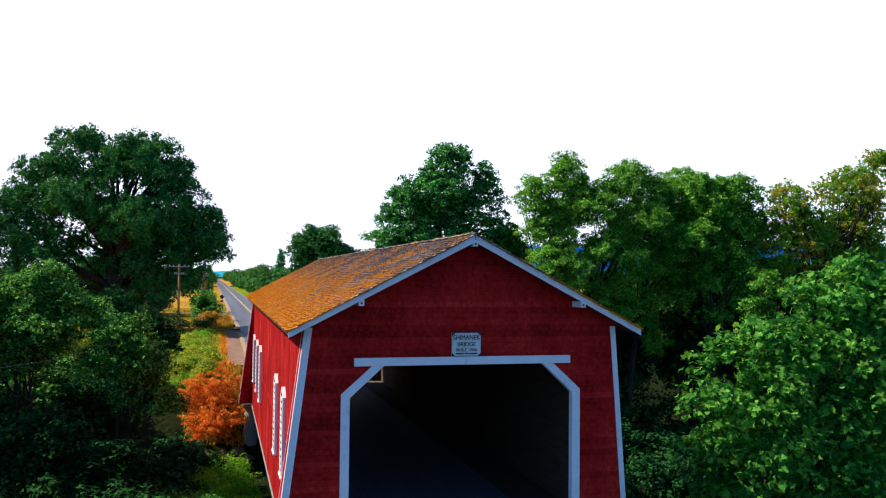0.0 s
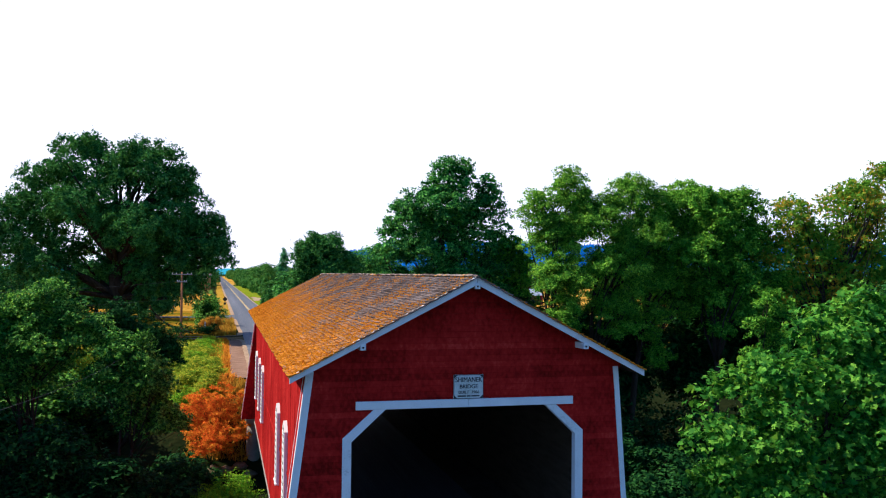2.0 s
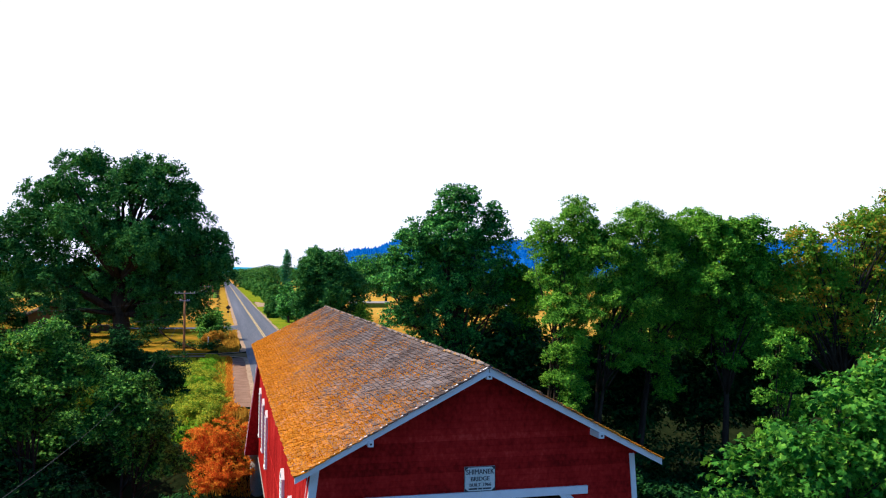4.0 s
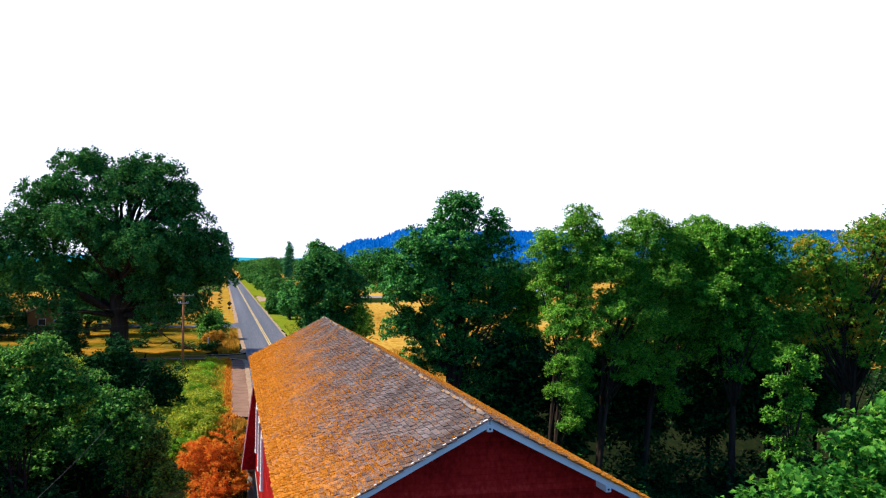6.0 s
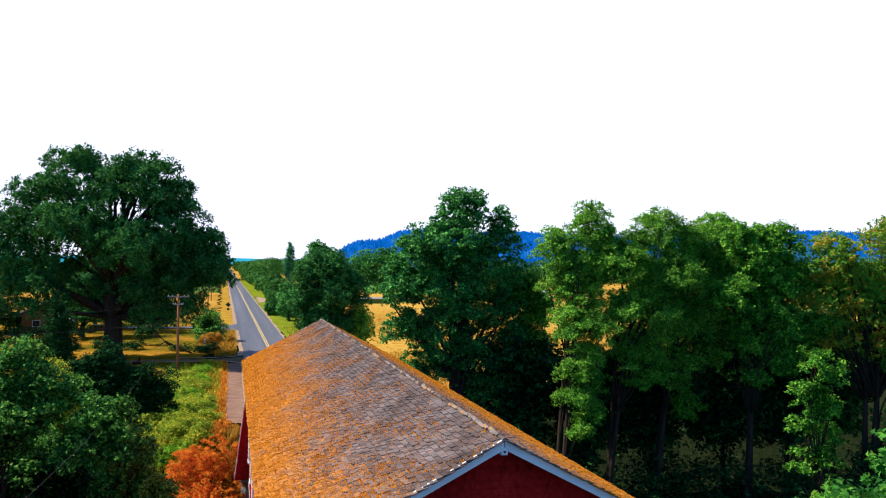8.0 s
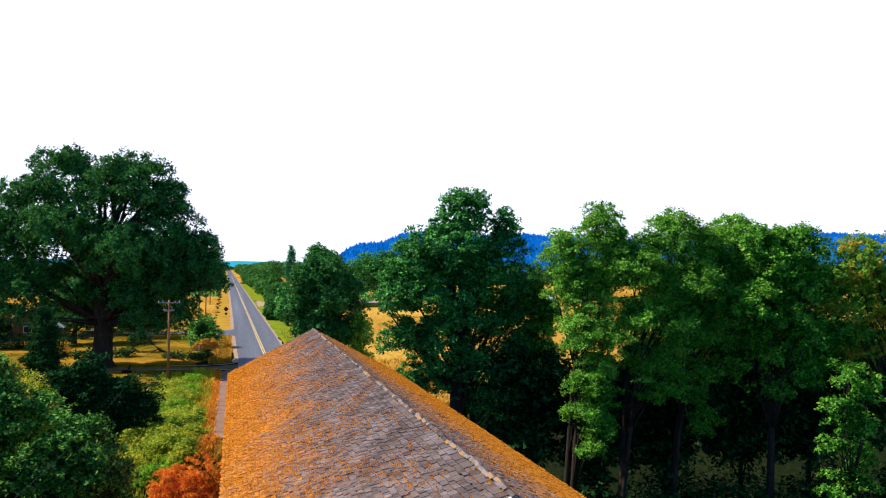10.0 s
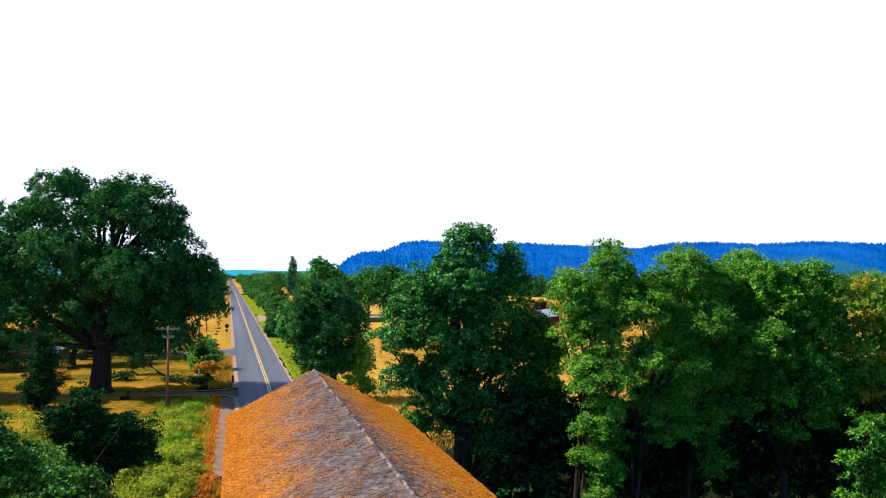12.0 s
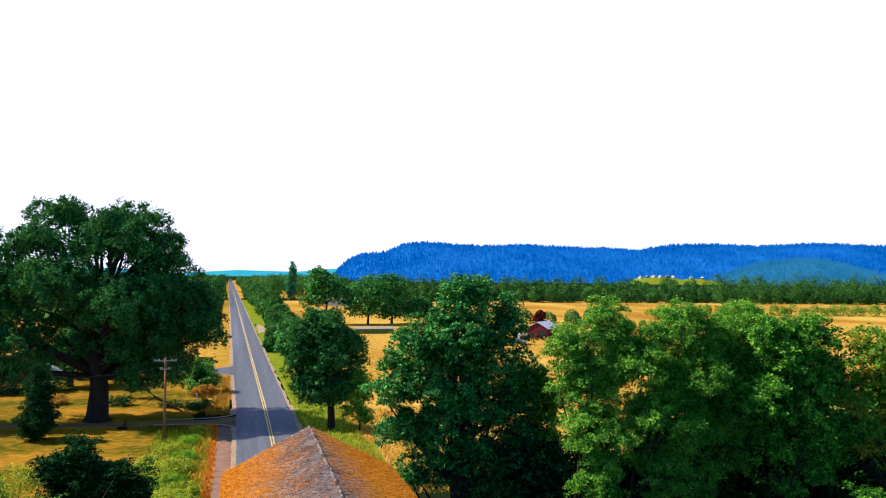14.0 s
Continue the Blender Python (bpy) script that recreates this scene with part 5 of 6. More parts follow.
bush("columnar_evergreen", -25.4, 86, [(0, 0, 2.4, 2.4, 2.6), (0, 0, 5.0, 1.8, 2.6), (0, 0, 7.0, 1.0, 1.6)], 30000, 0.2, CONIFER_AND_SHADE, 20, "dark green cone-shaped evergreen on the lawn", core=0.4, wild=0.7, clumps=60, clump=0.24)
bush("laurel_bush", -9.5, 120, [(0, 0, 1.9, 2.9, 2.3), (0.2, 0, 3.8, 2.1, 1.8), (-1.0, 0.5, 3.0, 1.8, 1.6)], 16000, 0.26, SHRUB, 21, "dense green roadside bush")
bush("dry_orange_bush", -7.2, 41.2, [(-0.9, 0, -1.5, 1.9, 1.8), (0.5, 1.5, -1.1, 1.5, 1.6), (-1.0, -2.5, -2.7, 1.6, 1.5), (0.5, -2, -2.6, 1.4, 1.5), (-1.4, 2.5, -1.2, 1.2, 1.2)], 30000, 0.13, ORANGE, 22, "dry orange-brown bush on the creek bank", pad=0.5, wild=0.9, clump=0.36, fill=0.3, clumps=16, sprays=8, spray=0.4)
for k, (x, y, w, h) in enumerate(((-6.6, 33.4, 1.8, 1.5), (-7.9, 31.2, 2.0, 1.4), (-6.2, 29.6, 1.5, 1.2), (-13.6, 27.4, 1.9, 0.9), (-16.2, 27.8, 2.0, 1.0), (-18.8, 28.0, 2.0, 1.0), (-21.5, 28.4, 2.2, 1.1), (-10.4, 30.0, 1.6, 1.0), (-9.2, 29.2, 1.6, 0.8), (-11.2, 28.0, 1.6, 0.8), (-7.8, 27.0, 1.5, 0.8))):
    g = float(ground_height(x, y))
    bush("creek_weeds", x, y, [(0, 0, g + h * 0.5, w, h), (w * 0.6, -0.5, g + h * 0.4, w * 0.7, h * 0.8)], 6000, 0.14, BRIGHT if k < 3 else SHRUB, 170 + k, "lush bright green weeds beside the creek", category="weeds", group="creek weeds", pad=0.5, wild=0.7)
bush("weed_bank", -9.4, 52.5, [(0, 0, -1.0, 2.0, 1.6), (-0.5, 5, -0.3, 2.2, 1.2), (0.4, 9, -0.2, 1.5, 0.9), (-2.5, -4, -2.6, 2.2, 1.4)], 24000, 0.15, WEED, 23, "yellow-green weeds on the road bank", category="weeds")


def grass(name, x0, x1, y0, y1, n, h, mat, seed, label, lift=0.0, keep=None):
    """Loose blades of grass and weeds over a stretch of ground."""
    r = np.random.default_rng(seed)
    x, y = r.uniform(x0, x1, n), r.uniform(y0, y1, n)
    if keep is not None:
        ok = keep(x, y)
        x, y = x[ok], y[ok]
    n = len(x)
    tuft = 0.6 + 0.8 * np.sin(x * 1.7 + np.sin(y * 1.3) * 2) ** 2
    hh = h * r.uniform(0.4, 1.2, n) * tuft
    z = ground_height(x, y) + lift
    a, lean = r.uniform(0, math.tau, n), r.uniform(0.1, 0.6, n)
    w = 0.018 + 0.03 * r.random(n)
    P = np.stack([x, y, z - 0.03], -1)
    side = np.stack([np.cos(a), np.sin(a), 0 * a], -1) * w[:, None]
    out = np.stack([-np.sin(a), np.cos(a), 0 * a], -1)
    mid = P + out * (hh * lean * 0.4)[:, None] + np.stack([0 * hh, 0 * hh, hh * 0.6], -1)
    tip = P + out * (hh * lean)[:, None] + np.stack([0 * hh, 0 * hh, hh], -1)
    pts = np.stack([P - side, P + side, mid + side * 0.8, tip, mid - side * 0.8], 1)
    return tagged(new(name, quads_mesh(name, pts.reshape(-1, 3), 5, mat)), label, "grass", kind="stuff")


grass("bank_weeds", -13, -7.2, 43, 88, 17000, 0.55, WEED, 201, "tall yellow-green weeds on the road bank")
grass("straw_strip", -8.6, -6.4, 46, 91, 14000, 0.42, ORANGE_STRAW, 202, "dry orange straw grass beside the gravel")
grass("straw_strip_near", -9.5, -5.2, 40, 48, 4000, 0.4, STRAW, 203, "dry orange straw grass on the bank")
grass("roadside_straw", -9.0, -5.4, 99, 137, 7000, 0.6, STRAW, 209, "tall dry orange grass between the driveways", 0.1, keep=lambda x, y: np.sin(x * 1.9 + y * 0.35) + np.sin(y * 0.9 - x) * 0.8 + (x + 7.2) * 0.5 > -0.2)
grass("verge_grass", 3.6, 9.5, 50, 150, 16000, 0.3, WEED, 204, "green and yellow verge grass", 0.16)
grass("field_margin_grass", 8, 22, 56, 100, 10000, 0.35, STRAW, 205, "tall dry grass at the field's margin", 0.1)
grass("ravine_grass", -30, -5.2, 4, 26, 17000, 0.7, SHRUB, 206, "rank green grass in the ravine")
grass("stream_grass", -15, -5.0, 21, 31, 15000, 0.75, BRIGHT, 208, "lush green grass beside the creek")
# near-black blade colour paints the shade on this side of the ravine
grass("ravine_grass_right", 6, 40, 4, 34, 14000, 0.6, CONIFER_AND_SHADE, 207, "ravine grass, darkened in colour for shade")
for k, (x, y, z, w) in enumerate(((-10.8, 76, 0.3, 1.6), (-9.2, 72, 0.2, 1.2), (-12.5, 70, 0.4, 1.8), (-12.6, 57, -0.6, 1.8), (-8.9, 60, -0.1, 1.2), (-9.2, 80, 0.2, 1.2), (-8.8, 86, 0.2, 1.0), (-11.2, 50, -2.0, 1.9), (-9.6, 56, -0.5, 1.9), (-10.4, 53, -0.9, 2.0), (-9.4, 49, -1.6, 1.8), (-10.6, 46.5, -2.4, 1.9), (-8.6, 52, -0.8, 1.2), (-10.2, 62, -0.1, 1.7), (-9.0, 47.0, -1.2, 1.5), (-8.0, 50.0, -0.6, 1.2), (-8.2, 55, -0.2, 1.2), (-9.8, 44.5, -2.4, 1.6), (-8.4, 58, -0.1, 1.1), (-8.4, 45.5, -1.4, 1.2))):
    z = float(ground_height(x, y)) + 0.4
    bush("weed_clump", x, y, [(0, 0, z, w, 0.9), (0.5, 1.0, z - 0.2, w * 0.8, 0.8)], 4500, 0.16, BRIGHT if k % 4 == 1 else WEED, 150 + k, "yellow-green clump of tall weeds on the road bank", category="weeds", group="weed clumps")
bush("straw_tuft", -6.5, 49.0, [(0, 0, 0.0, 0.9, 0.7), (0.9, -0.6, -0.3, 0.8, 0.6), (-0.4, 2.0, 0.1, 0.7, 0.5)], 5000, 0.13, ORANGE_STRAW, 29, "dry orange straw tuft by the gravel apron", category="grass")
bush("straw_tuft", -8.4, 115.5, [(0, 0, 0.9, 1.3, 1.3), (-1.4, 0.6, 0.7, 1.1, 1.0)], 5000, 0.2, STRAW, 24, "tall straw-yellow grass tuft by the roadside", category="grass")
bush("brush_pile", -8.8, 103.5, [(0, 0, 0.6, 1.4, 0.9), (-1.6, 0.4, 0.5, 1.2, 0.7)], 4000, 0.18, CONIFER_AND_SHADE, 25, "low dark brush beside the driveway", category="bush")
bush("lawn_shrub", -28.5, 112, [(0, 0, 0.6, 1.5, 0.8)], 2500, 0.2, STRAW, 26, "small yellow flowering shrub on the lawn")
bush("hedge_shrub", -37, 124, [(0, 0, 1.2, 3.5, 1.5), (5, 1, 1.0, 3, 1.4), (-6, 0, 1.2, 3.5, 1.6)], 9000, 0.25, CONIFER_AND_SHADE, 27, "dark clipped hedge at the end of the lawn", category="hedge")
limb = empty("fallen_limb", -14.5, 108, 0.1, "dark fallen oak limb lying on the lawn", "branch")
part("bough", tube([(3.2, -5.5, 0.1), (1.5, -2.5, 0.5), (-0.5, 1, 0.9), (-2.2, 3, 2.0), (-3.6, 4, 3.6)], [0.08, 0.15, 0.20, 0.24, 0.24], 8), DEAD_BARK, limb)
for k, (p, q) in enumerate((((1.5, -2.5, 0.35), (3.0, -1.8, 1.1)), ((-0.5, 2, 1.0), (-2.2, 1.0, 0.2)), ((-2.6, 6, 1.9), (-1.0, 6.5, 3.0)), ((0.6, -0.5, 0.5), (1.8, 0.6, 0.3)))):
    part("twig", tube([p, Vector(p).lerp(Vector(q), 0.5) + Vector((0, 0, 0.15)), q], [0.09, 0.06, 0.02], 6), DEAD_BARK, limb)
pts, per, _, _ = leaf_cloud([(-4, 8, 1.8, 1.8, 1.2), (1.5, -1.5, 0.4, 1.6, 0.5), (-5.5, 2, 0.5, 2.2, 0.6)], 3500, 0.26, 28)
child("leaves", quads_mesh("leaves", pts, per, CONIFER_AND_SHADE), limb, "withered dark leaves")
stump = empty("log", -17.2, 90.5, 0.1, "dark weathered log on the lawn", "log")
part("wood", tube([(-0.6, 0, 0.2), (0, 0.1, 0.24), (0.5, 0.1, 0.2)], [0.16, 0.18, 0.15], 10), DEAD_BARK, stump)
part("stub", tube([(0.2, 0.1, 0.5), (0.35, 0.1, 1.1)], [0.12, 0.06], 7), DEAD_BARK, stump)
post = empty("marker_post", -9.8, 110, 0.1, "white roadside marker post", "post")
part("shaft", box(-0.08, 0.08, -0.08, 0.08, -0.1, 1.25, 0.015), WHITE, post)
part("cap", box(-0.1, 0.1, -0.1, 0.1, 1.25, 1.31, 0.01), WHITE, post)
road_sign = empty("road_sign", -6.9, 191, 0.1, "dark back of a diamond road sign on a post", "road sign")
part("post", box(-0.05, 0.05, -0.05, 0.05, -0.1, 2.9, 0.008), GREY_WOOD, road_sign)
part("plate", prism([(0, 1.7), (0.62, 2.32), (0, 2.94), (-0.62, 2.32)], -0.09, -0.055), DARK, road_sign)
part("lower_plate", box(-0.3, 0.3, -0.09, -0.055, 1.0, 1.5, 0.005), DARK, road_sign)
canopy = empty("garden_canopy", -32.6, 127.6, 0.1, "white garden canopy on thin poles", "canopy")
part("cover", prism([(-1.9, 2.9), (1.9, 2.9), (0.5, 3.6), (-0.5, 3.6)], -1.6, 1.6), PALE_WALL, canopy)
for px, py in ((-1.8, -1.5), (1.8, -1.5), (-1.8, 1.5), (1.8, 1.5)):
    part("pole", tube([(px, py, 0), (px, py, 2.9)], [0.04, 0.04], 8), GREY_WOOD, canopy)
car = empty("parked_car", -28.5, 139, 0.1, "dark parked car in the shade of the garden", "car")
part("body", prism([(-2.2, 0.35), (2.2, 0.35), (2.25, 0.8), (1.3, 0.95), (0.7, 1.45), (-1.2, 1.45), (-1.9, 0.95), (-2.25, 0.85)], -0.85, 0.85), BLACK_PAINT, car)
for sy in (-0.862, 0.85):
    part("window", prism([(1.05, 0.98), (0.6, 1.38), (-1.1, 1.38), (-1.6, 0.98)], sy, sy + 0.012), GLASS_DARK, car)
for wx in (-1.35, 1.35):
    for sy in (-0.87, 0.67):
        part("wheel", tube([(wx, sy, 0.33), (wx, sy + 0.2, 0.33)], [0.33, 0.33], 16), RUBBER, car)


# ---- utility poles ----
def utility_pole(x, y, h, label, arms=True):
    ob = empty("utility_pole", x, y, -0.1, label, "utility pole", "utility poles")
    part("shaft", tube([(0, 0, 0), (0, 0, h * 0.5), (0, 0, h + 0.1)], [0.16, 0.14, 0.115], 12), POLE, ob)
    if arms:
        for z, half in ((h - 0.2, 1.2), (h - 1.1, 0.58)):
            arm = part("crossarm", box(-half, half, -0.19, -0.115, z - 0.06, z + 0.06, 0.008), GREY_WOOD, ob, "grey wooden crossarm")
            for k in (-0.92, -0.55, 0.55, 0.92):
                part("insulator", tube([(half * k, -0.15, z + 0.06), (half * k, -0.15, z + 0.11), (half * k, -0.15, z + 0.2)], [0.03, 0.055, 0.035], 8), CERAMIC, arm, "grey glazed insulator")
    return ob


utility_pole(-12.07, 83.9, 9.04, "brown wooden utility pole with two crossarms")
for y in (150, 205, 262, 330, 400):
    utility_pole(road_x(y) - 10.2, y, 8.6, "brown wooden utility pole beside the road")


def cable(a, b, sag, label, r=0.010):
    a, b = Vector(a), Vector(b)
    pts = [a.lerp(b, k / 16) - Vector((0, 0, sag * 4 * (k / 16) * (1 - k / 16))) for k in range(17)]
    return tagged(part("overhead_wire", tube(pts, [r] * 17, 5), WIRE), label, "wire", "overhead wires")


for dx in (-1.1, -0.66, 0.66, 1.1):
    cable((-12.07 + dx, 83.75, 9.04), (road_x(150) - 10.2 + dx, 149.85, 8.6), 0.7, "thin grey overhead power wire")
cable((-12.6, 83.75, 7.9), (-62, 78, 7.2), 1.2, "thin grey overhead wire to the house")
cable((-12.7, 83.75, 5.8), (-60, 79, 4.6), 0.9, "thin pale overhead wire to the house")
cable((-12.5, 83.75, 5.75), (-13.6, -34, 9.2), 3.6, "grey sagging overhead cable across the creek", 0.009)


# ---- far things ----
def gable_building(name, x, y, turn, w, d, wall_h, rise, wall_mat, roof_mat, label, category, windows=(), door=None):
    ob = empty(name, x, y, 0.05, label, category)
    ob.rotation_euler = (0, 0, radians(turn))
    part("wall", prism([(-w / 2, 0), (w / 2, 0), (w / 2, wall_h), (0, wall_h + rise), (-w / 2, wall_h)], -d / 2, d / 2), wall_mat, ob)
    for s in (-1, 1):
        ex, ez = s * (w / 2 + 0.4), wall_h - 0.4 * rise / (w / 2)
        part("roof", prism([(0, wall_h + rise + 0.02), (ex, ez + 0.02), (ex, ez + 0.16), (0, wall_h + rise + 0.18)], -d / 2 - 0.4, d / 2 + 0.4), roof_mat, ob)
    for wx, wz, ww, wh in windows:
        win = part("window", box(wx - ww / 2, wx + ww / 2, -d / 2 - 0.05, -d / 2 - 0.005, wz, wz + wh, 0.01), WHITE, ob, "white framed window")
        part("pane", box(wx - ww / 2 + 0.1, wx + ww / 2 - 0.1, -d / 2 - 0.06, -d / 2 - 0.051, wz + 0.1, wz + wh - 0.1), GLASS_DARK, win)
    if door:
        part("door", box(door[0] - door[1] / 2, door[0] + door[1] / 2, -d / 2 - 0.04, -d / 2 - 0.005, 0, door[2]), DARK, ob, "dark open doorway")
    return ob


gable_building("barn", 84.5, 222, -42, 6.4, 9, 3.0, 1.7, BARN_RED, METAL_ROOF, "red barn with a grey metal roof in the field", "barn", door=(1.5, 2.6, 2.6))
gable_building("house", -38, 146, 12, 9, 11, 3.2, 2.2, HOUSE_TAN, DARK_WOOD, "tan single-storey house behind the trees", "house", windows=((-2.2, 1.1, 1.3, 1.2), (2.0, 1.1, 1.3, 1.2)))
gable_building("long_shed", 37, 244, 92, 3.6, 12, 1.5, 0.35, CROP, GREY_WOOD, "long low grey shed at the field's edge", "shed")
gable_building("farmhouse", 53, 470, 80, 8, 14, 3.2, 2.2, PALE_WALL, METAL_ROOF, "pale farmhouse with a blue-grey roof among trees", "house")

trailer = empty("trailer", 69.8, 199.9, 0.1, "small white box trailer in the field", "trailer")
part("body", box(-1.3, 1.3, -1.9, 1.9, 0.55, 2.7, 0.08), PALE_WALL, trailer)
part("window", box(-0.6, 0.6, -1.94, -1.905, 1.5, 2.1, 0.01), GLASS_DARK, trailer)
for s in (-1, 1):
    part("wheel", tube([(s * 1.31, 0, 0.35), (s * 1.12, 0, 0.35)], [0.35, 0.35], 14), RUBBER, trailer)


tractor = empty("tractor", 80.7, 213.5, 0.1, "small dark red farm tractor parked by the barn", "tractor")
part("hood", box(-1.6, 0.2, -0.35, 0.35, 0.7, 1.3, 0.06), BARN_RED, tractor)
part("seat", box(0.5, 1.0, -0.3, 0.3, 1.0, 1.2, 0.05), BLACK_PAINT, tractor)
part("steering_wheel", tube([(0.15, 0, 1.25), (0.32, 0, 1.55)], [0.03, 0.22], 10), BLACK_PAINT, tractor)
for wx, wr in ((0.7, 0.72), (-1.3, 0.42)):
    for sy in (-0.72, 0.48):
        wheel = part("wheel", tube([(wx, sy, wr), (wx, sy + 0.26, wr)], [wr, wr], 16), RUBBER, tractor, "black tyre")
        part("rim", tube([(wx, sy - 0.01, wr), (wx, sy + 0.27, wr)], [wr * 0.5, wr * 0.5], 12), YELLOW, wheel, "yellow rim")


def far_wood(name, spots, label, mat, seed, leaves=260, size=1.7):
    """Many trees of a far wood: lumpy crowns of leaf clumps that reach down to the ground."""
    r = np.random.default_rng(seed)
    out = []
    S = np.array(POINTED)
    for x, y, h, w in spots:
        d = unit(r.normal(size=(leaves, 3)))
        d[:, 2] = np.where((d[:, 2] < -0.2) & (r.random(leaves) < 0.4), -d[:, 2], d[:, 2])
        knots = unit(r.normal(size=(9, 3)))
        lump = 0.80 + 0.28 * np.max(np.clip(d @ knots.T, 0, 1) ** 6, 1) + r.uniform(-0.06, 0.06, leaves)
        P = np.array([x, y, h * 0.46]) + d * np.array([w, w, h * 0.5]) * lump[:, None]
        nrm = unit(d * 0.8 + np.array([0, 0, 0.25]) + r.normal(size=(leaves, 3)) * 0.35)
        u = unit(np.cross(nrm, r.normal(size=(leaves, 3))))
        v = np.cross(nrm, u)
        sz = size * r.uniform(0.6, 1.3, leaves)
        out.append((P[:, None, :] + sz[:, None, None] * (S[None, :, 0:1] * u[:, None] + S[None, :, 1:2] * v[:, None])).reshape(-1, 3))
    return tagged(new(name, quads_mesh(name, np.concatenate(out), 3, mat)), label, "woods", kind="stuff")


def row(seed, n, x0, y0, x1, y1, depth, h0, h1, w0, w1):
    r = random.Random(seed)
    out = []
    for k in range(n):
        f = (k + r.random()) / n
        out.append((x0 + (x1 - x0) * f + r.uniform(-1, 1) * 3, y0 + (y1 - y0) * f + r.uniform(0, depth), r.uniform(h0, h1), r.uniform(w0, w1)))
    return out


far_wood("field_woods", row(1, 300, 60, 540, 820, 450, 22, 6, 13, 2.6, 4.6) + row(11, 240, 60, 570, 980, 490, 30, 11, 18, 3.2, 5.5) + row(12, 150, 60, 680, 1300, 600, 60, 15, 21, 4.5, 7) + row(31, 4, 322, 500, 350, 496, 8, 19, 24, 4, 6) + row(32, 9, 385, 500, 450, 490, 14, 20, 25, 6, 8), "long belt of green woods beyond the golden field", FAR_WOOD, 101, 400, 1.25)
far_wood("road_woods", row(2, 44, 10, 330, 6, 620, 8, 6, 11, 3, 5) + row(21, 50, 8, 600, 0, 1500, 20, 9, 14, 4, 7) + row(22, 45, 22, 540, 22, 1400, 20, 12, 17, 5, 7) + row(23, 40, 42, 590, 50, 1400, 20, 13, 18, 5, 8) + row(24, 40, 75, 640, 90, 1500, 20, 14, 19, 6, 9) + row(3, 34, 6.5, 175, 12, 340, 6, 3, 6.5, 1.8, 3.0), "green woods along the road far ahead", FAR_WOOD, 102, 420, 1.35)
far_wood("left_woods", row(4, 90, -16, 560, -300, 480, 120, 9, 15, 5, 8) + row(14, 44, -17, 440, -30, 1500, 20, 9, 16, 4, 7) + row(16, 50, -34, 520, -60, 1500, 30, 11, 18, 5, 8) + row(17, 50, -70, 560, -120, 1500, 30, 12, 18, 6, 9) + row(18, 14, -70, 1540, -20, 1540, 20, 10, 16, 6, 9), "green woods left of the road far ahead", FAR_WOOD, 103, 300, 1.9)
for k, (x, y, lobes) in enumerate(((27, 290, [(-1, 0, 13.5, 6.2, 4.6), (-3, 0, 16.6, 3.4, 3.4), (3, 0, 11, 4.5, 4), (-4, 1, 9, 3.5, 3.5)]), (42, 288, [(0, 0, 10.5, 7.6, 6.2), (-3, -1, 6, 6, 4.5), (5, 0, 6, 5.5, 4.5)]), (51.5, 292, [(0, 0, 11.5, 5.4, 6.6), (2, -1, 5.5, 5.5, 4.5)]), (62, 294, [(0, 0, 5, 5, 4)]))):
    tree("farm_tree", x, y, lobes, 9000, 0.85, MAPLE, 220 + k, "broad green farm tree in the golden field", trunk=0.4, limbs=8, boughs=True, rc=1.5, cover=1.7, core=0.12, shape=POINTED, group="farm trees")
far_wood("barn_trees", row(6, 8, 70, 255, 125, 262, 10, 5, 8, 3, 4), "green trees behind the red barn", FAR_WOOD, 105, 500, 0.8)
far_wood("hedge_trees", row(7, 60, 190, 348, 345, 326, 8, 3.0, 6.5, 1.8, 3.2) + row(8, 16, 120, 250, 170, 240, 10, 2.0, 4, 1.4, 2.4), "line of olive hedgerow bushes across the field", TURNING, 106, 240, 0.8)
tree("burgundy_tree", 92, 246, [(0, 0, 4.2, 2.6, 3.0)], 2500, 0.7, BURGUNDY, 30, "dark burgundy-leaved tree behind the barn", trunk=0.2)
tree("poplar_tree", 31.6, 560, [(0, 0, 10, 3.6, 10), (0.5, 0, 18, 3.1, 6), (0, 0, 23.5, 1.9, 3.6)], 6000, 1.0, POPLAR, 31, "tall slender poplar over the far woods, haze put into its leaf colour", trunk=0.4, pad=0.3, clump=0.4, clumps=40, core=0.15)


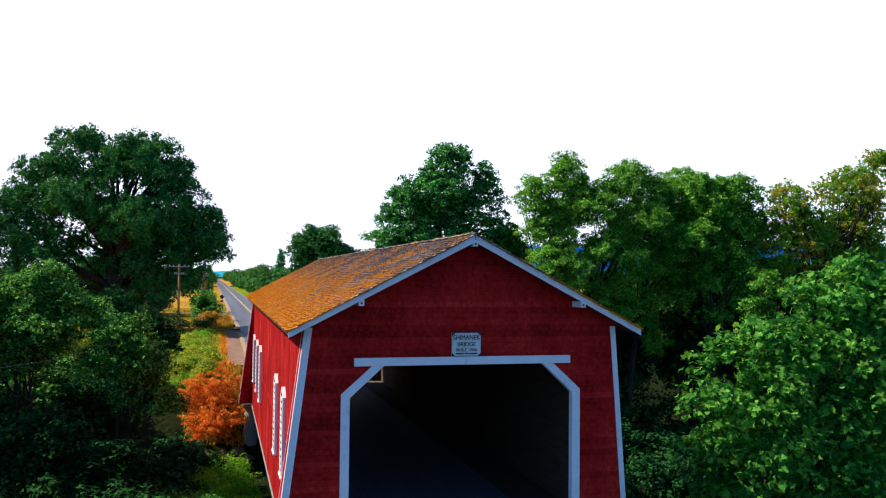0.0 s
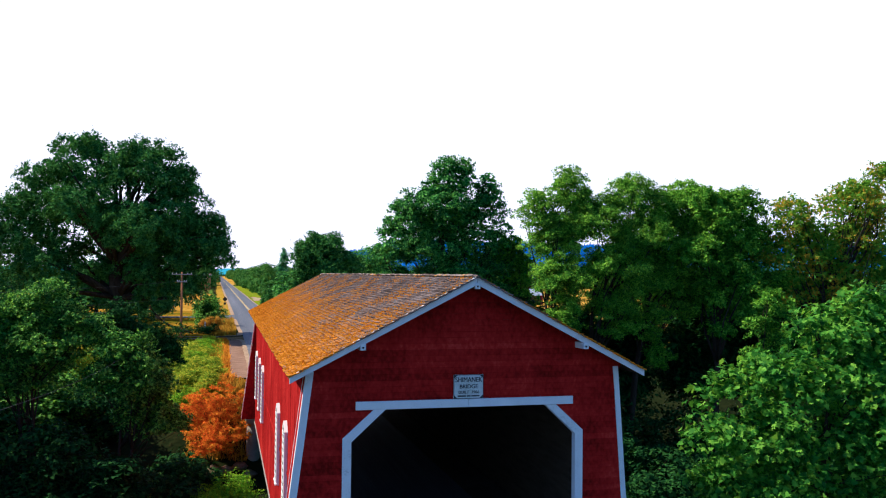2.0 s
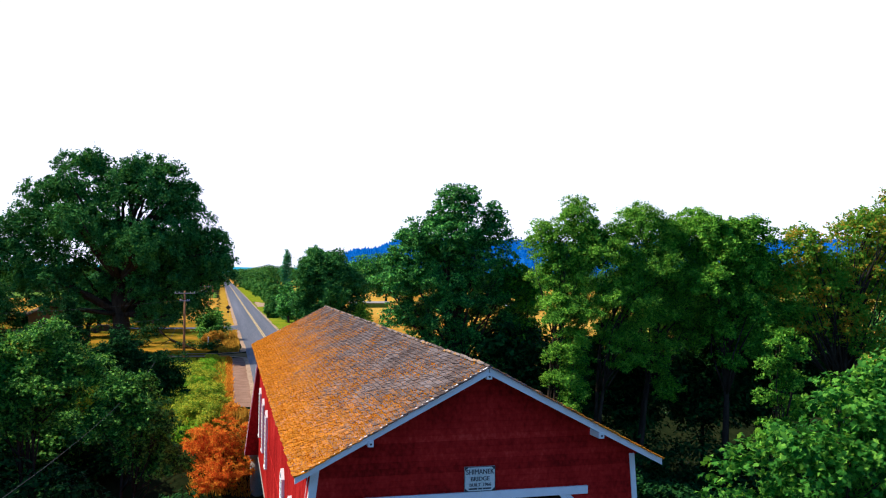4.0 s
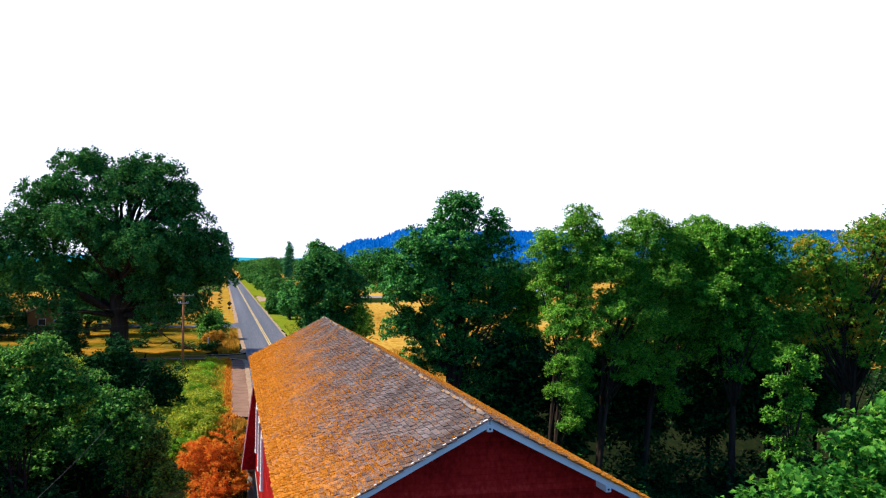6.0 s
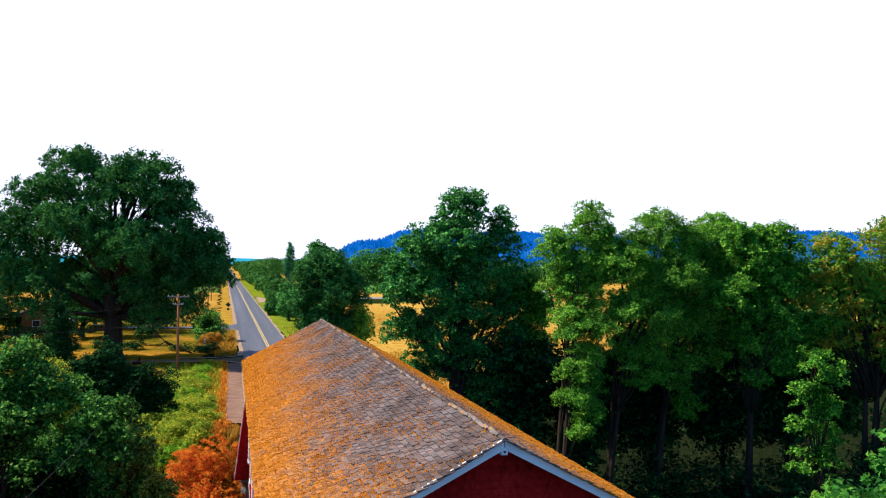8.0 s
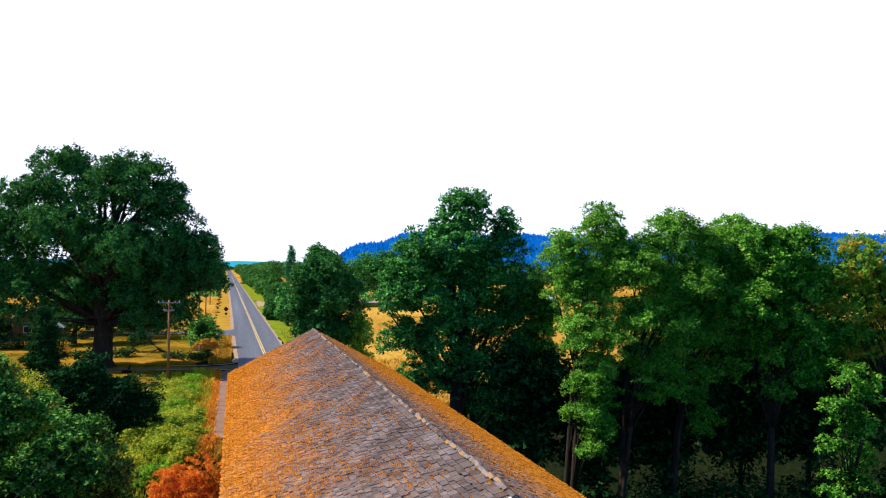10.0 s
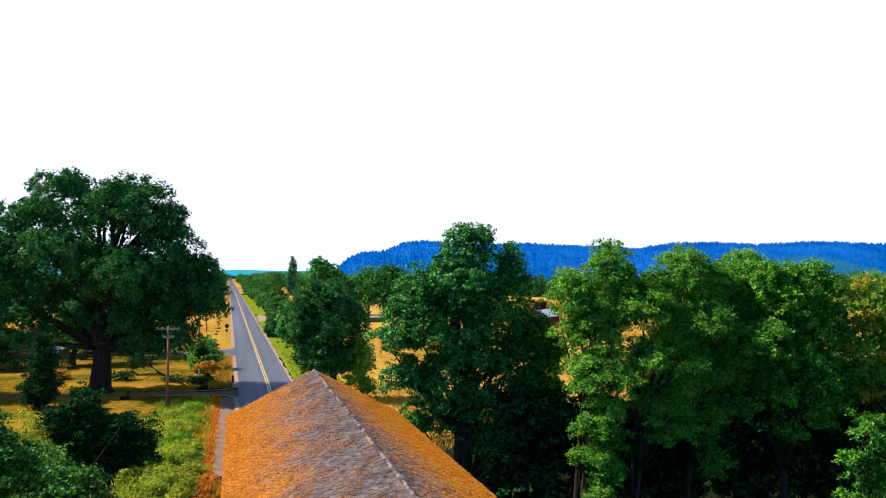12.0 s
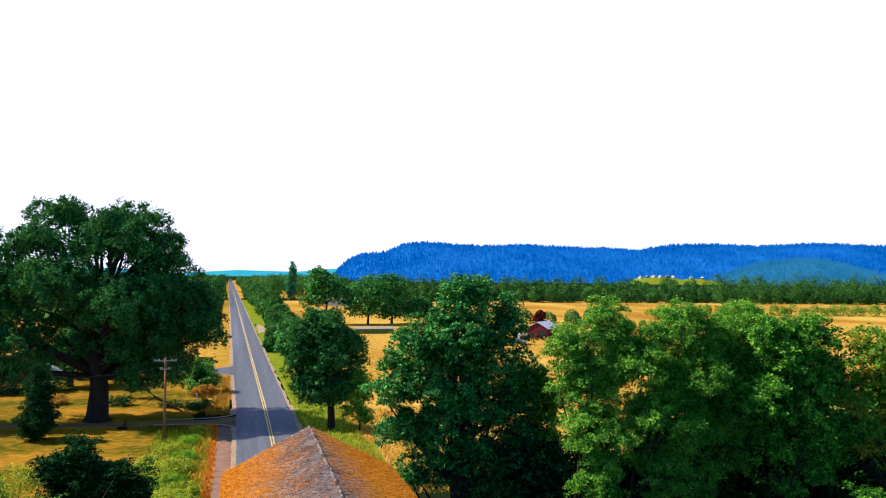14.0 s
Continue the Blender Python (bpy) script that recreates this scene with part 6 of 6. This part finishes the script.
def hill(name, profile, y, depth, mat, label, cones, seed, h_cone):
    """A long hill whose crest follows (x, height) points, with a coat of small conifers."""
    r = np.random.default_rng(seed)
    px, pz = np.array(profile, float).T
    xs = np.arange(px[0], px[-1] + 1, 25.0)
    crest = np.interp(xs, px, pz) - 7
    steps = np.linspace(0, 1, 14)
    def surf(x, f):
        return np.interp(x, xs, crest) * np.sin(np.clip(f, 0, 1) * math.pi / 2) ** 1.2 * (1 + 0.10 * (1 - f) * np.sin(x * 0.013 + f * 9))
    verts = [(x, y + depth * f, float(surf(x, f)) - 2) for f in steps for x in xs]
    n = len(xs)
    faces = [(j * n + i, j * n + i + 1, (j + 1) * n + i + 1, (j + 1) * n + i) for j in range(len(steps) - 1) for i in range(n - 1)]
    ob = tagged(new(name, mesh_of(name, verts, faces, mat)), label, "hill", kind="structure")
    if cones:
        f = np.concatenate([r.uniform(0.05, 1, cones // 2), r.uniform(0.85, 1.0, cones - cones // 2)])
        x = r.uniform(px[0], px[-1], cones)
        z = surf(x, f) - 3
        h = h_cone * r.uniform(0.35, 1.0, cones) * np.where(r.random(cones) < 0.12, 1.7, 1.0)
        w = h * r.uniform(0.26, 0.42, cones)
        P = np.stack([x, y + depth * f, z], -1)
        tri = []
        for k in range(4):
            a0, a1 = k * math.tau / 4, (k + 1) * math.tau / 4
            A = P + np.stack([w * math.cos(a0), w * math.sin(a0), 0 * w], -1)
            B = P + np.stack([w * math.cos(a1), w * math.sin(a1), 0 * w], -1)
            tri.append(np.stack([A, B, P + np.stack([0 * h, 0 * h, h], -1)], 1))
        tagged(new(name + "_forest", quads_mesh(name + "_forest", np.concatenate(tri).reshape(-1, 3), 3, mat)), "conifer forest covering the hill, haze put into its colour", "forest", kind="stuff")
    return ob


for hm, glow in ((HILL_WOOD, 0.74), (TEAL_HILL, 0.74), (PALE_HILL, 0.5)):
    # emission paints the far distance's air light, evening out sun and shade on these backdrops
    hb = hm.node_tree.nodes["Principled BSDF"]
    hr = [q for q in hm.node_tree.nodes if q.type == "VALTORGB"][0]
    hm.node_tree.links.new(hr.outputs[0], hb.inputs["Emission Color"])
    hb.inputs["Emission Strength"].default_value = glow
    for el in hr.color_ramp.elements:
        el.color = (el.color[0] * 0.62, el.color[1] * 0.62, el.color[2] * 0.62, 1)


hill("wooded_hill", [(255, 0), (272, 28), (290, 50), (322, 70), (355, 78), (414, 81), (439, 95), (472, 108), (532, 114), (619, 108), (725, 107), (833, 112), (980, 106), (1094, 108), (1210, 101), (1269, 111), (1328, 121), (1490, 126), (1635, 122), (1828, 135), (1982, 134), (2200, 133), (3000, 110)], 1950, 450, HILL_WOOD, "long wooded hill beyond the valley, haze put into its blue colour and glow", 44000, 71, 10)
hill("low_hill", [(1150, 0), (1210, 22), (1278, 46), (1360, 64), (1451, 72), (1530, 70), (1593, 62), (1660, 40), (1720, 10), (1760, 0)], 1700, 240, TEAL_HILL, "lower wooded hill before the long ridge, haze put into its tint and glow", 9000, 73, 9)
hill("far_hill", [(-1500, 30), (-700, 45), (-300, 22), (0, 40), (300, 34), (600, 60), (1200, 70)], 4000, 500, PALE_HILL, "far hills on the horizon, haze put into their pale colour and glow", 0, 72, 0)


# ---- hamlet on the foot of the hill ----
FOOT = [(940, 9), (966, 23), (1010, 26), (1060, 25), (1090, 19), (1110, 24), (1160, 22), (1190, 9)]
hill("foothill", FOOT, 1780, 120, VERGE, "pale cleared foothill below the wooded ridge", 0, 74, 0)
for k, (x, w) in enumerate(((972, 10), (990, 8), (1008, 12), (1026, 9), (1046, 13), (1062, 9), (1112, 10), (1144, 8))):
    hut = gable_building("hamlet_house", x, 1885, (8, -14, 20, 2, -6, 12, -10, 16)[k], w * 0.7, w, 4.0, 2.6, (PALE_WALL, HOUSE_TAN)[k % 3 == 1], (GREY_WOOD, METAL_ROOF)[k % 2], "small pale house of a hamlet below the wooded hill", "house")
    hut.location.z = float(np.interp(x, *np.array(FOOT, float).T) - 7) * math.sin(105 / 120 * math.pi / 2) ** 1.2 - 2.6
    tagged(hut, group="hamlet houses")
